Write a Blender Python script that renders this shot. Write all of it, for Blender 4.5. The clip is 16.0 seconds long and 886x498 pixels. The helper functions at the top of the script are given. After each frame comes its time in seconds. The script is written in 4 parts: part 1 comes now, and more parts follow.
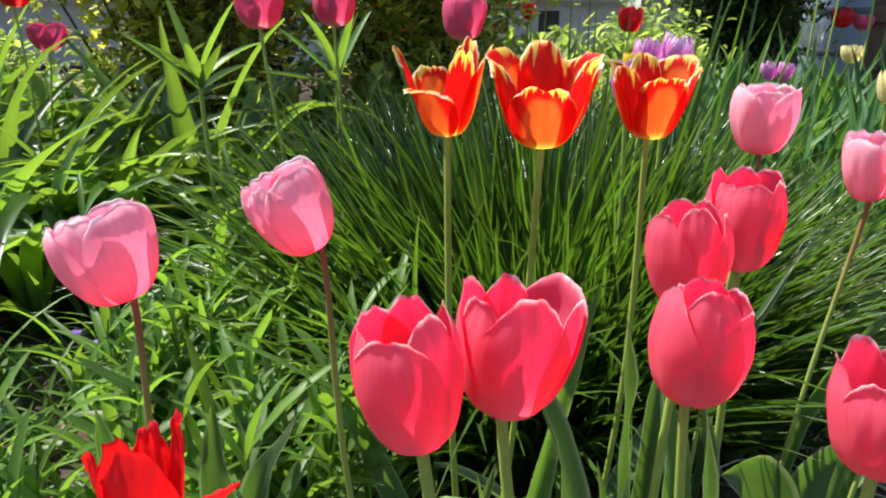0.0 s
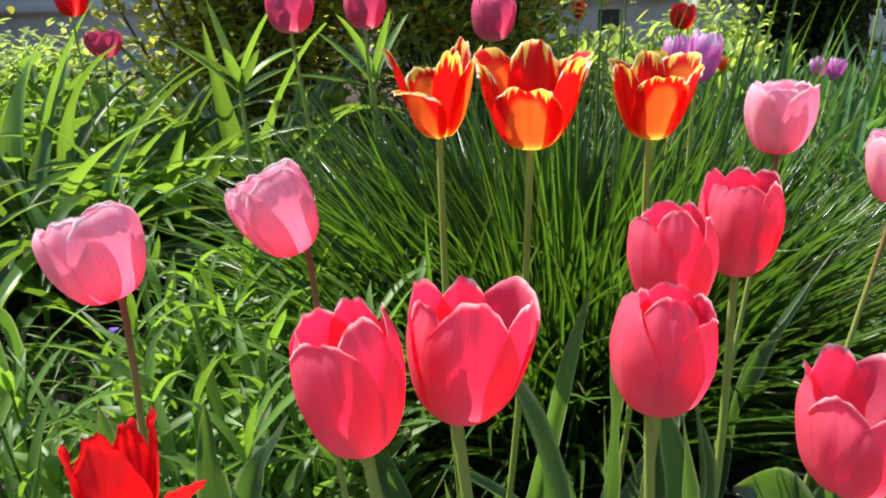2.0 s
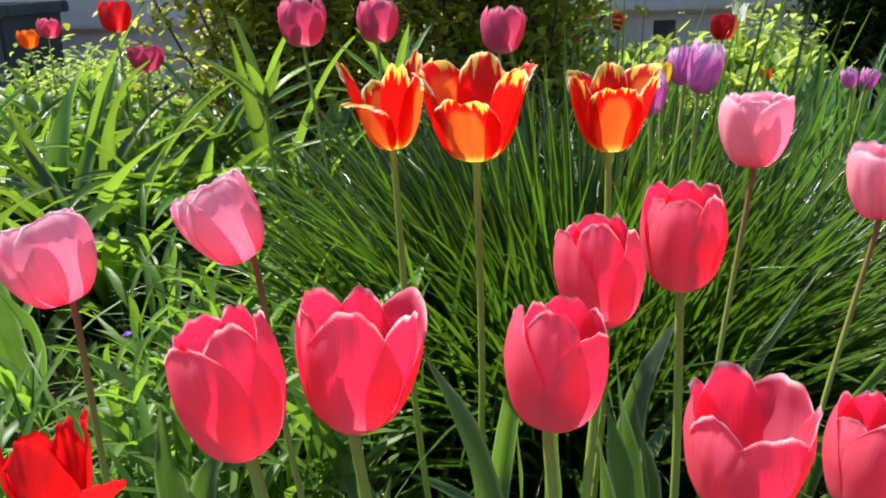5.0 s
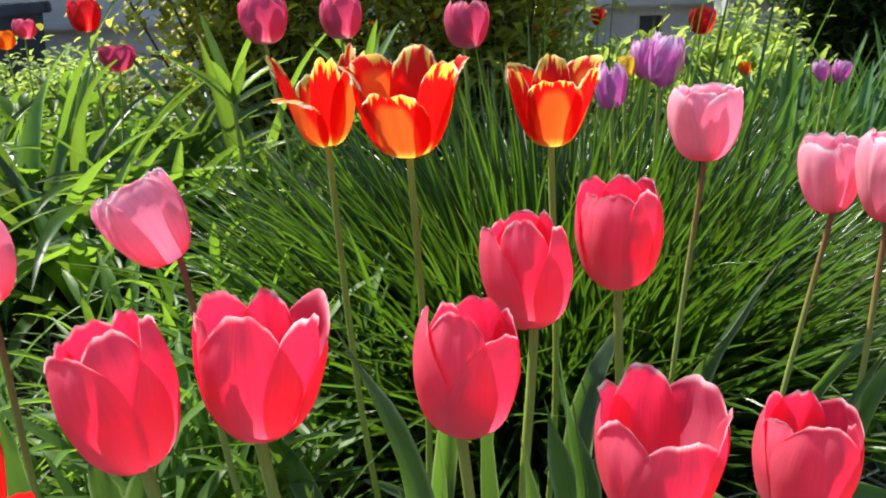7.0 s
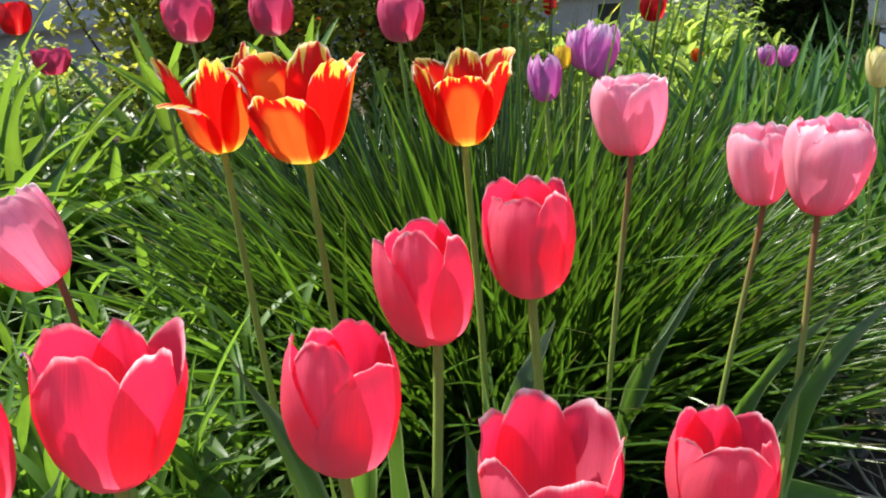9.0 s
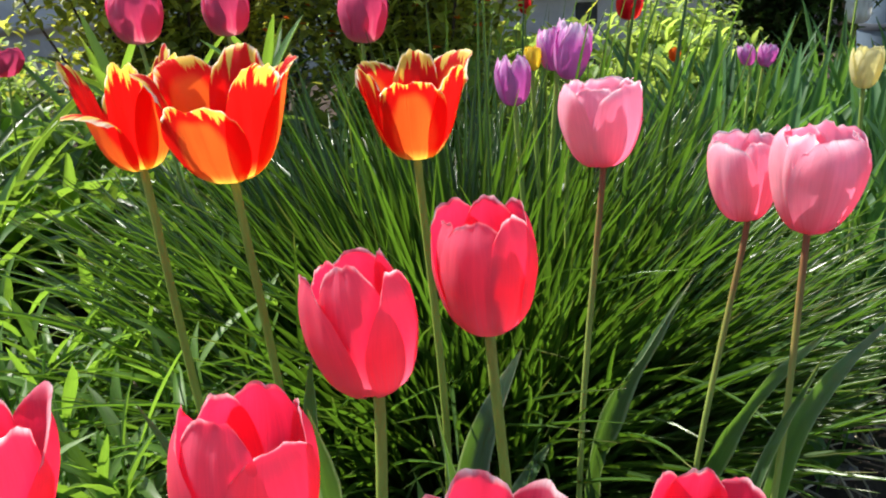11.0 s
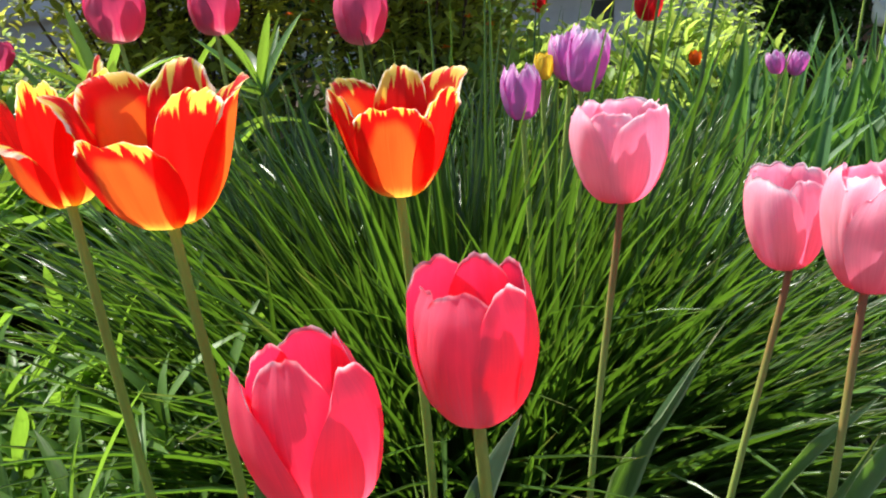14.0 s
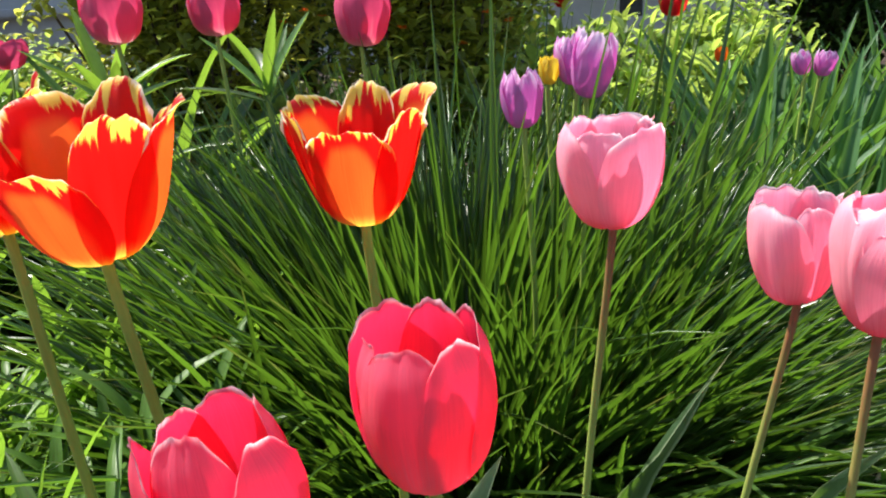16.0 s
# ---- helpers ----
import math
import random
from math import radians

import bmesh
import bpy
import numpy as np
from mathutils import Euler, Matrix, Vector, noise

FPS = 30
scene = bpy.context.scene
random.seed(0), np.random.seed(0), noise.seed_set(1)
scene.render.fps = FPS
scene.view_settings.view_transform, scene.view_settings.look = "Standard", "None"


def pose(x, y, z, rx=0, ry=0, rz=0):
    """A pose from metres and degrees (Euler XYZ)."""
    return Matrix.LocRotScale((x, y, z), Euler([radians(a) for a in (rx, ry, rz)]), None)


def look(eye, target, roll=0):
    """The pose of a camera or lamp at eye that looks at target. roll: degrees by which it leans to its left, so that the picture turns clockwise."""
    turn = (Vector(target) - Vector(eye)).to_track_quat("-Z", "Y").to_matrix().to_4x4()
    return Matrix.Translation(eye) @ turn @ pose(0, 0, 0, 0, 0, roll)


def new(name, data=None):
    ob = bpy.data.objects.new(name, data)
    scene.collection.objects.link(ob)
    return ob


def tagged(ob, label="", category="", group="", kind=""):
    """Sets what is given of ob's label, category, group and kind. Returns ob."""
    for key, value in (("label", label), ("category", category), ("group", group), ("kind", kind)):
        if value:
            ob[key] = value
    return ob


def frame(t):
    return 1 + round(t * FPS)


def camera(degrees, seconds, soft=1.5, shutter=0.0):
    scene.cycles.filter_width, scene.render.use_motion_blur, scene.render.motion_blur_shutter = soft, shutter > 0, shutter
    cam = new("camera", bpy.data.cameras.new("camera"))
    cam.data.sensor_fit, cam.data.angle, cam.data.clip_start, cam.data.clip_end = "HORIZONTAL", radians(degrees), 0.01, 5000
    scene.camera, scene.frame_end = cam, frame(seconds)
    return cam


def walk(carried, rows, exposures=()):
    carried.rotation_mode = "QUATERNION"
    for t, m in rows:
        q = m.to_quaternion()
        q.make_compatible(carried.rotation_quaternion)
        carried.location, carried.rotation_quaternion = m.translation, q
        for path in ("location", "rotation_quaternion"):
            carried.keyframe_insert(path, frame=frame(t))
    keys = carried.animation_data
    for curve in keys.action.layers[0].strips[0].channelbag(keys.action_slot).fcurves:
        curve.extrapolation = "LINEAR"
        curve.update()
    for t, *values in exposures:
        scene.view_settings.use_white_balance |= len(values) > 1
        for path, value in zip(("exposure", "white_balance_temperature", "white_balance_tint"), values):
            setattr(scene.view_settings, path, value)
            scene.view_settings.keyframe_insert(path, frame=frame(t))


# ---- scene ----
cam = camera(58.9, 16.0, 2.0)
METRES, EYE, TILT, LEAN, TURN = 0.42, 0.63, -21.0, 0.0, 0.0
ROWS = [
    (0.0, 0.0, 0.0, 0.0, -0.0, 0.0, 0.0),
    (0.5, 0.031, -0.0009, -0.0047, 1.46, 0.04, -0.1),
    (1.0, 0.0623, 0.0027, -0.0069, 2.67, 0.05, -0.12),
    (1.5, 0.0919, 0.0083, -0.0045, 3.78, 0.07, -0.17),
    (2.0, 0.1223, 0.0121, 0.0015, 4.81, 0.09, -0.28),
    (2.5, 0.1567, 0.0224, 0.005, 5.81, 0.15, -0.43),
    (3.0, 0.1957, 0.0214, 0.0033, 6.85, 0.27, -0.67),
    (3.5, 0.23, 0.0242, 0.0014, 7.75, 0.45, -0.95),
    (6.0, 0.3503, 0.0337, 0.0051, 9.74, 0.98, -1.05),
    (6.5, 0.3728, 0.0504, 0.0091, 9.44, 0.87, -0.8),
    (7.0, 0.3934, 0.0774, 0.0055, 9.09, 0.75, -0.48),
    (7.5, 0.4189, 0.1018, 0.0092, 8.65, 0.66, -0.1),
    (8.0, 0.4416, 0.1205, 0.0188, 8.16, 0.52, 0.44),
    (8.5, 0.4622, 0.1397, 0.0248, 7.66, 0.36, 1.02),
    (9.0, 0.4788, 0.1678, 0.0284, 7.17, 0.25, 1.5),
    (9.5, 0.4952, 0.2, 0.0346, 6.7, 0.17, 1.84),
    (12.0, 0.5083, 0.3661, 0.0842, 5.58, 0.12, 1.89),
    (12.5, 0.5096, 0.397, 0.0927, 5.59, 0.1, 1.82),
    (13.0, 0.5122, 0.4237, 0.107, 5.78, 0.04, 1.63),
    (13.5, 0.5154, 0.4495, 0.1189, 6.14, -0.06, 1.32),
    (14.0, 0.52, 0.4785, 0.1345, 6.63, -0.2, 0.97),
    (14.5, 0.5247, 0.5088, 0.1479, 7.23, -0.35, 0.7),
    (15.0, 0.5362, 0.531, 0.159, 7.82, -0.51, 0.5),
    (15.5, 0.5552, 0.5508, 0.17, 8.32, -0.65, 0.42),
    (16.0, 0.5771, 0.5645, 0.1778, 8.71, -0.74, 0.47),
]
walk(cam, [(t, pose(0, 0, EYE, TILT, LEAN, TURN) @ pose(METRES * x, METRES * y, METRES * z, 90 + pitch, roll, yaw)) for t, x, y, z, yaw, pitch, roll in ROWS],
     exposures=((0.0, 0.97), (3.5, 0.95), (7.0, 0.88), (9.5, 0.88), (12.5, 1.0), (16.0, 1.03)))

# ---------------------------------------------------------------- light
SUN_AZ, SUN_EL = radians(-63), radians(58)          # from the left of the flowers and behind them
sun_way = Vector((math.sin(SUN_AZ) * math.cos(SUN_EL), math.cos(SUN_AZ) * math.cos(SUN_EL), math.sin(SUN_EL)))
world = bpy.data.worlds.new("spring_sky")
scene.world = world
world.use_nodes = True
wn = world.node_tree.nodes
sky = wn.new("ShaderNodeTexSky")
sky.sky_type, sky.sun_disc = "NISHITA", False
sky.sun_elevation, sky.sun_rotation = SUN_EL, SUN_AZ
wn["Background"].inputs["Strength"].default_value = 0.105
world.node_tree.links.new(sky.outputs["Color"], wn["Background"].inputs["Color"])
sun_data = bpy.data.lights.new("sun", "SUN")
sun_data.energy, sun_data.angle, sun_data.color = 4.8, radians(0.53), (1.0, 0.95, 0.87)
sun = new("sun", sun_data)
sun.matrix_world = look(sun_way * 20, (0, 0, 0))


# ---------------------------------------------------------------- materials
class Nodes:
    """A short hand for building a node material."""

    def __init__(self, name):
        self.mat = bpy.data.materials.new(name)
        self.mat.use_nodes = True
        self.tree = self.mat.node_tree
        self.tree.nodes.clear()

    def add(self, kind, **values):
        node = self.tree.nodes.new("ShaderNode" + kind)
        for key, value in values.items():
            self.put(node.inputs[key.replace("_", " ")], value)
        return node

    def put(self, sock, value):
        if isinstance(value, bpy.types.NodeSocket):
            self.tree.links.new(value, sock)
        elif isinstance(value, tuple) and len(value) == 3 and sock.type == "RGBA":
            sock.default_value = (*value, 1)
        else:
            sock.default_value = value

    def math(self, op, a, b=0.0, clamp=False):
        node = self.tree.nodes.new("ShaderNodeMath")
        node.operation, node.use_clamp = op, clamp
        self.put(node.inputs[0], a), self.put(node.inputs[1], b)
        return node.outputs[0]

    def ramp(self, value, lo, hi):
        node = self.tree.nodes.new("ShaderNodeMapRange")
        node.interpolation_type = "SMOOTHSTEP"
        for sock, v in zip(node.inputs, (value, lo, hi, 0.0, 1.0)):
            self.put(sock, v)
        return node.outputs[0]

    def mix(self, fac, a, b, blend="MIX"):
        node = self.tree.nodes.new("ShaderNodeMix")
        node.data_type, node.blend_type = "RGBA", blend
        self.put(node.inputs[0], fac), self.put(node.inputs[6], a), self.put(node.inputs[7], b)
        return node.outputs[2]

    def uv(self):
        node = self.tree.nodes.new("ShaderNodeUVMap")
        sep = self.tree.nodes.new("ShaderNodeSeparateXYZ")
        self.tree.links.new(node.outputs[0], sep.inputs[0])
        return sep.outputs[0], sep.outputs[1]

    def vec(self, x, y, z=0.0):
        node = self.tree.nodes.new("ShaderNodeCombineXYZ")
        for sock, v in zip(node.inputs, (x, y, z)):
            self.put(sock, v)
        return node.outputs[0]

    def noise(self, vector, scale, detail=2.0, rough=0.5):
        node = self.tree.nodes.new("ShaderNodeTexNoise")
        if vector is not None:
            self.put(node.inputs["Vector"], vector)
        node.inputs["Scale"].default_value, node.inputs["Detail"].default_value = scale, detail
        node.inputs["Roughness"].default_value = rough
        return node.outputs["Fac"]

    def bump(self, height, strength, distance):
        node = self.tree.nodes.new("ShaderNodeBump")
        node.inputs["Strength"].default_value, node.inputs["Distance"].default_value = strength, distance
        self.put(node.inputs["Height"], height)
        return node.outputs[0]

    def thin(self, face, through_colour, share, rough, normal=None, gloss=0.35, sheen=0.0):
        """A thin leaf or petal: reflected and let-through light."""
        front = self.add("BsdfPrincipled", Base_Color=face, Roughness=rough)
        front.inputs["Specular IOR Level"].default_value = gloss
        front.inputs["Sheen Weight"].default_value = sheen
        back = self.add("BsdfTranslucent", Color=through_colour)
        if normal is not None:
            self.put(front.inputs["Normal"], normal), self.put(back.inputs["Normal"], normal)
        both = self.tree.nodes.new("ShaderNodeMixShader")
        both.inputs[0].default_value = share
        self.tree.links.new(front.outputs[0], both.inputs[1]), self.tree.links.new(back.outputs[0], both.inputs[2])
        return self.out(both.outputs[0])

    def out(self, shader):
        node = self.tree.nodes.new("ShaderNodeOutputMaterial")
        self.tree.links.new(shader, node.inputs["Surface"])
        return self.mat


def petal_material(name, face, glow, foot, rim=None, share=0.5, foot_end=0.16, rough=0.42, rim_reach=0.12, rim_show=1.0, deep=None, gloss=0.3):
    """Satin petal skin with fine lengthwise veins, a paler foot and a paler margin; on coral and pink the margin colour
    also holds painted sun highlights.
    """
    n = Nodes(name)
    u, v = n.uv()
    rnd = n.add("ObjectInfo").outputs["Random"]
    off = n.math("MULTIPLY", rnd, 37.0)
    across = n.math("ABSOLUTE", n.math("SUBTRACT", n.math("MULTIPLY", u, 2.0), 1.0))
    veins = n.noise(n.vec(n.math("MULTIPLY", u, 46.0), n.math("MULTIPLY", v, 2.2), off), 1.0, 3.0, 0.6)
    blots = n.noise(n.vec(n.math("MULTIPLY", u, 3.0), n.math("MULTIPLY", v, 3.0), off), 1.0, 2.0)
    shade = n.math("ADD", n.math("MULTIPLY", veins, 0.30), n.math("ADD", n.math("MULTIPLY", blots, 0.24), 0.73))
    foot_mask = n.math("SUBTRACT", 1.0, n.ramp(n.math("ADD", v, n.math("MULTIPLY", n.math("SUBTRACT", veins, 0.5), 0.32)), 0.0, foot_end))
    rib = n.math("MULTIPLY", n.math("SUBTRACT", 1.0, n.ramp(across, 0.0, 0.10)), n.math("SUBTRACT", 1.0, n.ramp(v, 0.2, 0.75)))
    foot_mask = n.math("MAXIMUM", foot_mask, n.math("MULTIPLY", rib, 0.25))
    grey = n.vec(shade, shade, shade)
    tints = []
    for base in (face, glow):
        c = n.mix(foot_mask, n.mix(1.0, (*base, 1), grey, "MULTIPLY"), (*(foot if base is face else deep or foot), 1))
        if rim:
            # broken pale band along the crown; for coral and pink also a painted highlight
            edge = n.ramp(n.math("ADD", v, n.math("MULTIPLY", n.math("SUBTRACT", blots, 0.5), rim_reach)), 1.0 - rim_reach, 1.0)
            edge = n.math("MULTIPLY", n.math("MULTIPLY", edge, n.ramp(veins, 0.15, 0.55)), n.math("MULTIPLY", n.ramp(blots, 0.30, 0.62), rim_show))
            c = n.mix(edge, c, (*rim, 1))
        tints.append(c)
    normal = n.bump(n.math("ADD", veins, n.math("MULTIPLY", blots, 0.8)), 0.22, 0.0010)
    return n.thin(tints[0], tints[1], share, rough, normal, gloss, 0.0)


def flame_material(name, patch):
    """Scarlet petal, feathered with yellow from its margin and yellow at its foot; the outer petals have an orange
    patch painted on their middle, for sun shining through a single layer.
    """
    n = Nodes(name)
    u, v = n.uv()
    rnd = n.add("ObjectInfo").outputs["Random"]
    off = n.math("MULTIPLY", rnd, 53.0)
    across = n.math("ABSOLUTE", n.math("SUBTRACT", n.math("MULTIPLY", u, 2.0), 1.0))
    fine = n.noise(n.vec(n.math("MULTIPLY", u, 40.0), n.math("MULTIPLY", v, 1.6), off), 1.0, 3.0, 0.65)
    wide = n.noise(n.vec(n.math("MULTIPLY", u, 9.0), n.math("MULTIPLY", v, 0.8), off), 1.0, 1.0)
    reach = n.math("ADD", v, n.math("MULTIPLY", n.math("MULTIPLY", across, across), n.math("MULTIPLY", v, 0.06)))
    feather = n.math("ADD", reach, n.math("ADD", n.math("MULTIPLY", n.math("SUBTRACT", fine, 0.5), 0.26), n.math("MULTIPLY", n.math("SUBTRACT", wide, 0.5), 0.62)))
    yellow = n.ramp(feather, 0.915 + 0.045 * patch, 0.945 + 0.045 * patch)
    yellow = n.math("MULTIPLY", yellow, n.ramp(v, 0.5, 0.6))
    hem = n.ramp(n.math("ADD", reach, n.math("MULTIPLY", n.math("SUBTRACT", fine, 0.5), 0.12)), 0.985, 1.03)
    foot = n.math("SUBTRACT", 1.0, n.ramp(n.math("ADD", v, n.math("MULTIPLY", n.math("SUBTRACT", fine, 0.5), 0.14)), 0.15, 0.38))
    shade = n.math("ADD", n.math("MULTIPLY", fine, 0.14), 0.92)
    grey = n.vec(shade, shade, shade)
    # orange let-through sunlight, painted into the colour of the petal's middle
    width = n.math("MULTIPLY", n.math("SUBTRACT", 1.0, n.math("POWER", v, 3.0)), 0.78)
    flame = n.math("SUBTRACT", 1.0, n.ramp(n.math("SUBTRACT", n.math("ADD", across, n.math("MULTIPLY", n.math("SUBTRACT", fine, 0.5), 0.10)), width), -0.16, 0.10))
    flame = n.math("MULTIPLY", n.math("MULTIPLY", flame, n.math("SUBTRACT", 1.0, n.ramp(v, 0.80, 0.90))), patch)
    tints = []
    for red, gold, lit_orange in (((0.66, 0.012, 0.008), (0.88, 0.61, 0.12), (0.86, 0.17, 0.035)), ((0.95, 0.010, 0.008), (0.95, 0.70, 0.08), (0.96, 0.16, 0.02))):
        c = n.mix(1.0, (*red, 1), grey, "MULTIPLY")
        c = n.mix(flame, c, (*lit_orange, 1))
        c = n.mix(n.math("MAXIMUM", yellow, foot), c, (*gold, 1))
        c = n.mix(n.math("MULTIPLY", hem, n.ramp(v, 0.6, 0.75)), c, (0.95, 0.86, 0.66, 1))
        tints.append(c)
    return n.thin(tints[0], tints[1], 0.52, 0.38, n.bump(fine, 0.25, 0.001), 0.28, 0.0)


def leaf_material(name, face, glow, share=0.4, rough=0.42, veins=22.0, island=False, spread=0.5, gloss=0.4, dry=0.0, hem=0.0):
    """A green leaf with parallel veins; its tone varies from leaf to leaf."""
    n = Nodes(name)
    u, v = n.uv()
    rnd = n.add("NewGeometry").outputs["Random Per Island"] if island else n.add("ObjectInfo").outputs["Random"]
    off = n.math("MULTIPLY", rnd, 41.0)
    lines = n.noise(n.vec(n.math("MULTIPLY", u, veins), n.math("MULTIPLY", v, 3.0), off), 1.0, 2.0)
    patch = n.noise(n.vec(n.math("MULTIPLY", u, 1.5), n.math("MULTIPLY", v, 7.0), off), 1.0, 3.0)
    tone = n.math("ADD", n.math("ADD", n.math("MULTIPLY", rnd, spread), 1.0 - spread * 0.5), n.math("MULTIPLY", n.math("SUBTRACT", n.math("ADD", lines, patch), 1.0), 0.45))
    grey = n.vec(tone, tone, tone)
    a, b = n.mix(1.0, (*face, 1), grey, "MULTIPLY"), n.mix(1.0, (*glow, 1), grey, "MULTIPLY")
    if hem:
        rim = n.math("MULTIPLY", n.ramp(n.math("ABSOLUTE", n.math("SUBTRACT", n.math("MULTIPLY", u, 2.0), 1.0)), 0.80, 0.95), hem)
        a, b = n.mix(rim, a, (0.42, 0.50, 0.30, 1)), n.mix(rim, b, (0.45, 0.55, 0.20, 1))
    if dry:
        worn = n.math("MULTIPLY", n.ramp(v, 0.86, 1.0), n.ramp(patch, 0.45, 0.7))
        worn = n.math("MULTIPLY", worn, dry)
        a, b = n.mix(worn, a, (0.42, 0.30, 0.13, 1)), n.mix(worn, b, (0.35, 0.22, 0.08, 1))
    return n.thin(a, b, share, rough, n.bump(lines, 0.4, 0.0008), gloss)


def stem_material(name, low, high, turn=0.6):
    n = Nodes(name)
    u, v = n.uv()
    streak = n.noise(n.vec(n.math("MULTIPLY", u, 9.0), n.math("MULTIPLY", v, 30.0), n.math("MULTIPLY", n.add("ObjectInfo").outputs["Random"], 9.0)), 1.0, 3.0)
    change = n.ramp(n.math("ADD", v, n.math("MULTIPLY", n.math("SUBTRACT", streak, 0.5), 0.25)), turn - 0.12, turn + 0.2)
    tone = n.math("ADD", n.math("MULTIPLY", streak, 0.5), 0.75)
    c = n.mix(1.0, n.mix(change, (*low, 1), (*high, 1)), n.vec(tone, tone, tone), "MULTIPLY")
    shader = n.add("BsdfPrincipled", Base_Color=c, Roughness=0.55, Normal=n.bump(streak, 0.3, 0.0006))
    shader.inputs["Specular IOR Level"].default_value = 0.25
    return n.out(shader.outputs[0])


def rough_material(name, one, two, scale, relief, rough=0.9, three=None):
    """Earth, bark, plaster: two tones at two scales, with relief."""
    n = Nodes(name)
    place = n.add("TexCoord").outputs["Object"]
    big, fine = n.noise(place, scale, 4.0, 0.6), n.noise(place, scale * 11, 5.0, 0.65)
    c = n.mix(n.ramp(n.math("ADD", n.math("MULTIPLY", big, 0.6), n.math("MULTIPLY", fine, 0.4)), 0.38, 0.64), (*one, 1), (*two, 1))
    if three:
        c = n.mix(n.math("MULTIPLY", n.ramp(fine, 0.62, 0.72), n.ramp(big, 0.5, 0.65)), c, (*three, 1))
    both = n.math("ADD", n.math("MULTIPLY", big, 0.6), fine)
    shader = n.add("BsdfPrincipled", Base_Color=c, Roughness=rough, Normal=n.bump(both, 0.7, relief))
    shader.inputs["Specular IOR Level"].default_value = 0.25
    return n.out(shader.outputs[0])


# the near-white rims of CORAL and PINK include sunlight on the petal edges
CORAL = petal_material("coral_petal", (0.88, 0.165, 0.270), (0.95, 0.020, 0.076), (0.86, 0.43, 0.52), (0.98, 0.80, 0.81), 0.58, 0.60, rough=0.40, rim_reach=0.05, rim_show=1.0, deep=(0.93, 0.22, 0.33), gloss=0.5)
PINK = petal_material("pink_petal", (0.96, 0.54, 0.65), (0.98, 0.22, 0.36), (0.90, 0.13, 0.27), (0.98, 0.92, 0.92), 0.50, 0.46, rim_reach=0.14, rim_show=1.0, deep=(0.95, 0.07, 0.18))
SCARLET = petal_material("scarlet_petal", (0.80, 0.016, 0.024), (0.92, 0.014, 0.016), (0.55, 0.10, 0.02), None, 0.45, 0.1, 0.32)
ROSE = petal_material("rose_petal", (0.66, 0.11, 0.23), (0.76, 0.055, 0.15), (0.74, 0.50, 0.48), (0.80, 0.42, 0.50), 0.45, 0.40, rim_reach=0.1)
WINE = petal_material("wine_petal", (0.56, 0.075, 0.18), (0.62, 0.055, 0.15), (0.35, 0.12, 0.14), None, 0.4, 0.14)
RED = petal_material("red_petal", (0.60, 0.015, 0.025), (0.80, 0.015, 0.020), (0.80, 0.66, 0.40), None, 0.45, 0.2)
LILAC = petal_material("lilac_petal", (0.68, 0.25, 0.60), (0.62, 0.08, 0.40), (0.52, 0.16, 0.42), (0.90, 0.78, 0.90), 0.45, 0.15, rim_reach=0.3)
WHITE = petal_material("white_petal", (0.80, 0.80, 0.74), (0.82, 0.82, 0.70), (0.45, 0.55, 0.25), None, 0.4)
YELLOW = petal_material("yellow_petal", (0.80, 0.64, 0.07), (0.85, 0.62, 0.04), (0.6, 0.6, 0.15), None, 0.45)
PALE_YELLOW = petal_material("pale_yellow_petal", (0.80, 0.74, 0.42), (0.82, 0.72, 0.26), (0.6, 0.62, 0.2), None, 0.45)
ORANGE = petal_material("orange_petal", (0.78, 0.13, 0.012), (0.90, 0.20, 0.010), (0.80, 0.45, 0.05), None, 0.45)
CREAM = petal_material("cream_petal", (0.82, 0.66, 0.50), (0.85, 0.55, 0.35), (0.85, 0.72, 0.45), (0.80, 0.25, 0.12), 0.45, 0.5, rim_reach=0.3)
FLAME = flame_material("flamed_petal", 0.0)
FLAME_OUTER = flame_material("flamed_outer_petal", 1.0)
VIOLET = petal_material("violet_petal", (0.22, 0.10, 0.55), (0.25, 0.10, 0.55), (0.5, 0.4, 0.5), None, 0.4)

GRASS = leaf_material("fine_grass_blade", (0.047, 0.100, 0.020), (0.112, 0.235, 0.014), 0.38, 0.30, 10.0, True, 0.95, 0.75, 0.5)
LANCE = leaf_material("lance_leaf", (0.098, 0.190, 0.036), (0.23, 0.41, 0.032), 0.45, 0.42, 8.0, True, 0.7, 0.4)
STRAP = leaf_material("strap_leaf", (0.075, 0.155, 0.042), (0.24, 0.40, 0.034), 0.43, 0.32, 26.0, False, 1.15, 0.65, 0.6)
TULIP_LEAF = leaf_material("tulip_leaf", (0.062, 0.120, 0.054), (0.16, 0.32, 0.03), 0.43, 0.33, 44.0, False, 0.6, 0.7, 0.5, 0.45)
BLUE_LEAF = leaf_material("blue_green_leaf", (0.072, 0.155, 0.062), (0.17, 0.36, 0.04), 0.36, 0.42, 30.0, False, 0.6, 0.4)
BUSH_LEAF = leaf_material("bush_leaf", (0.20, 0.235, 0.05), (0.62, 0.62, 0.08), 0.52, 0.45, 4.0, True, 1.1, 0.4)
DARK_LEAF = leaf_material("dark_bush_leaf", (0.035, 0.070, 0.016), (0.10, 0.18, 0.02), 0.40, 0.40, 4.0, True, 1.0, 0.5)
WEED_LEAF = leaf_material("weed_leaf", (0.085, 0.19, 0.04), (0.22, 0.42, 0.04), 0.42, 0.45, 6.0, True, 0.7, 0.4)
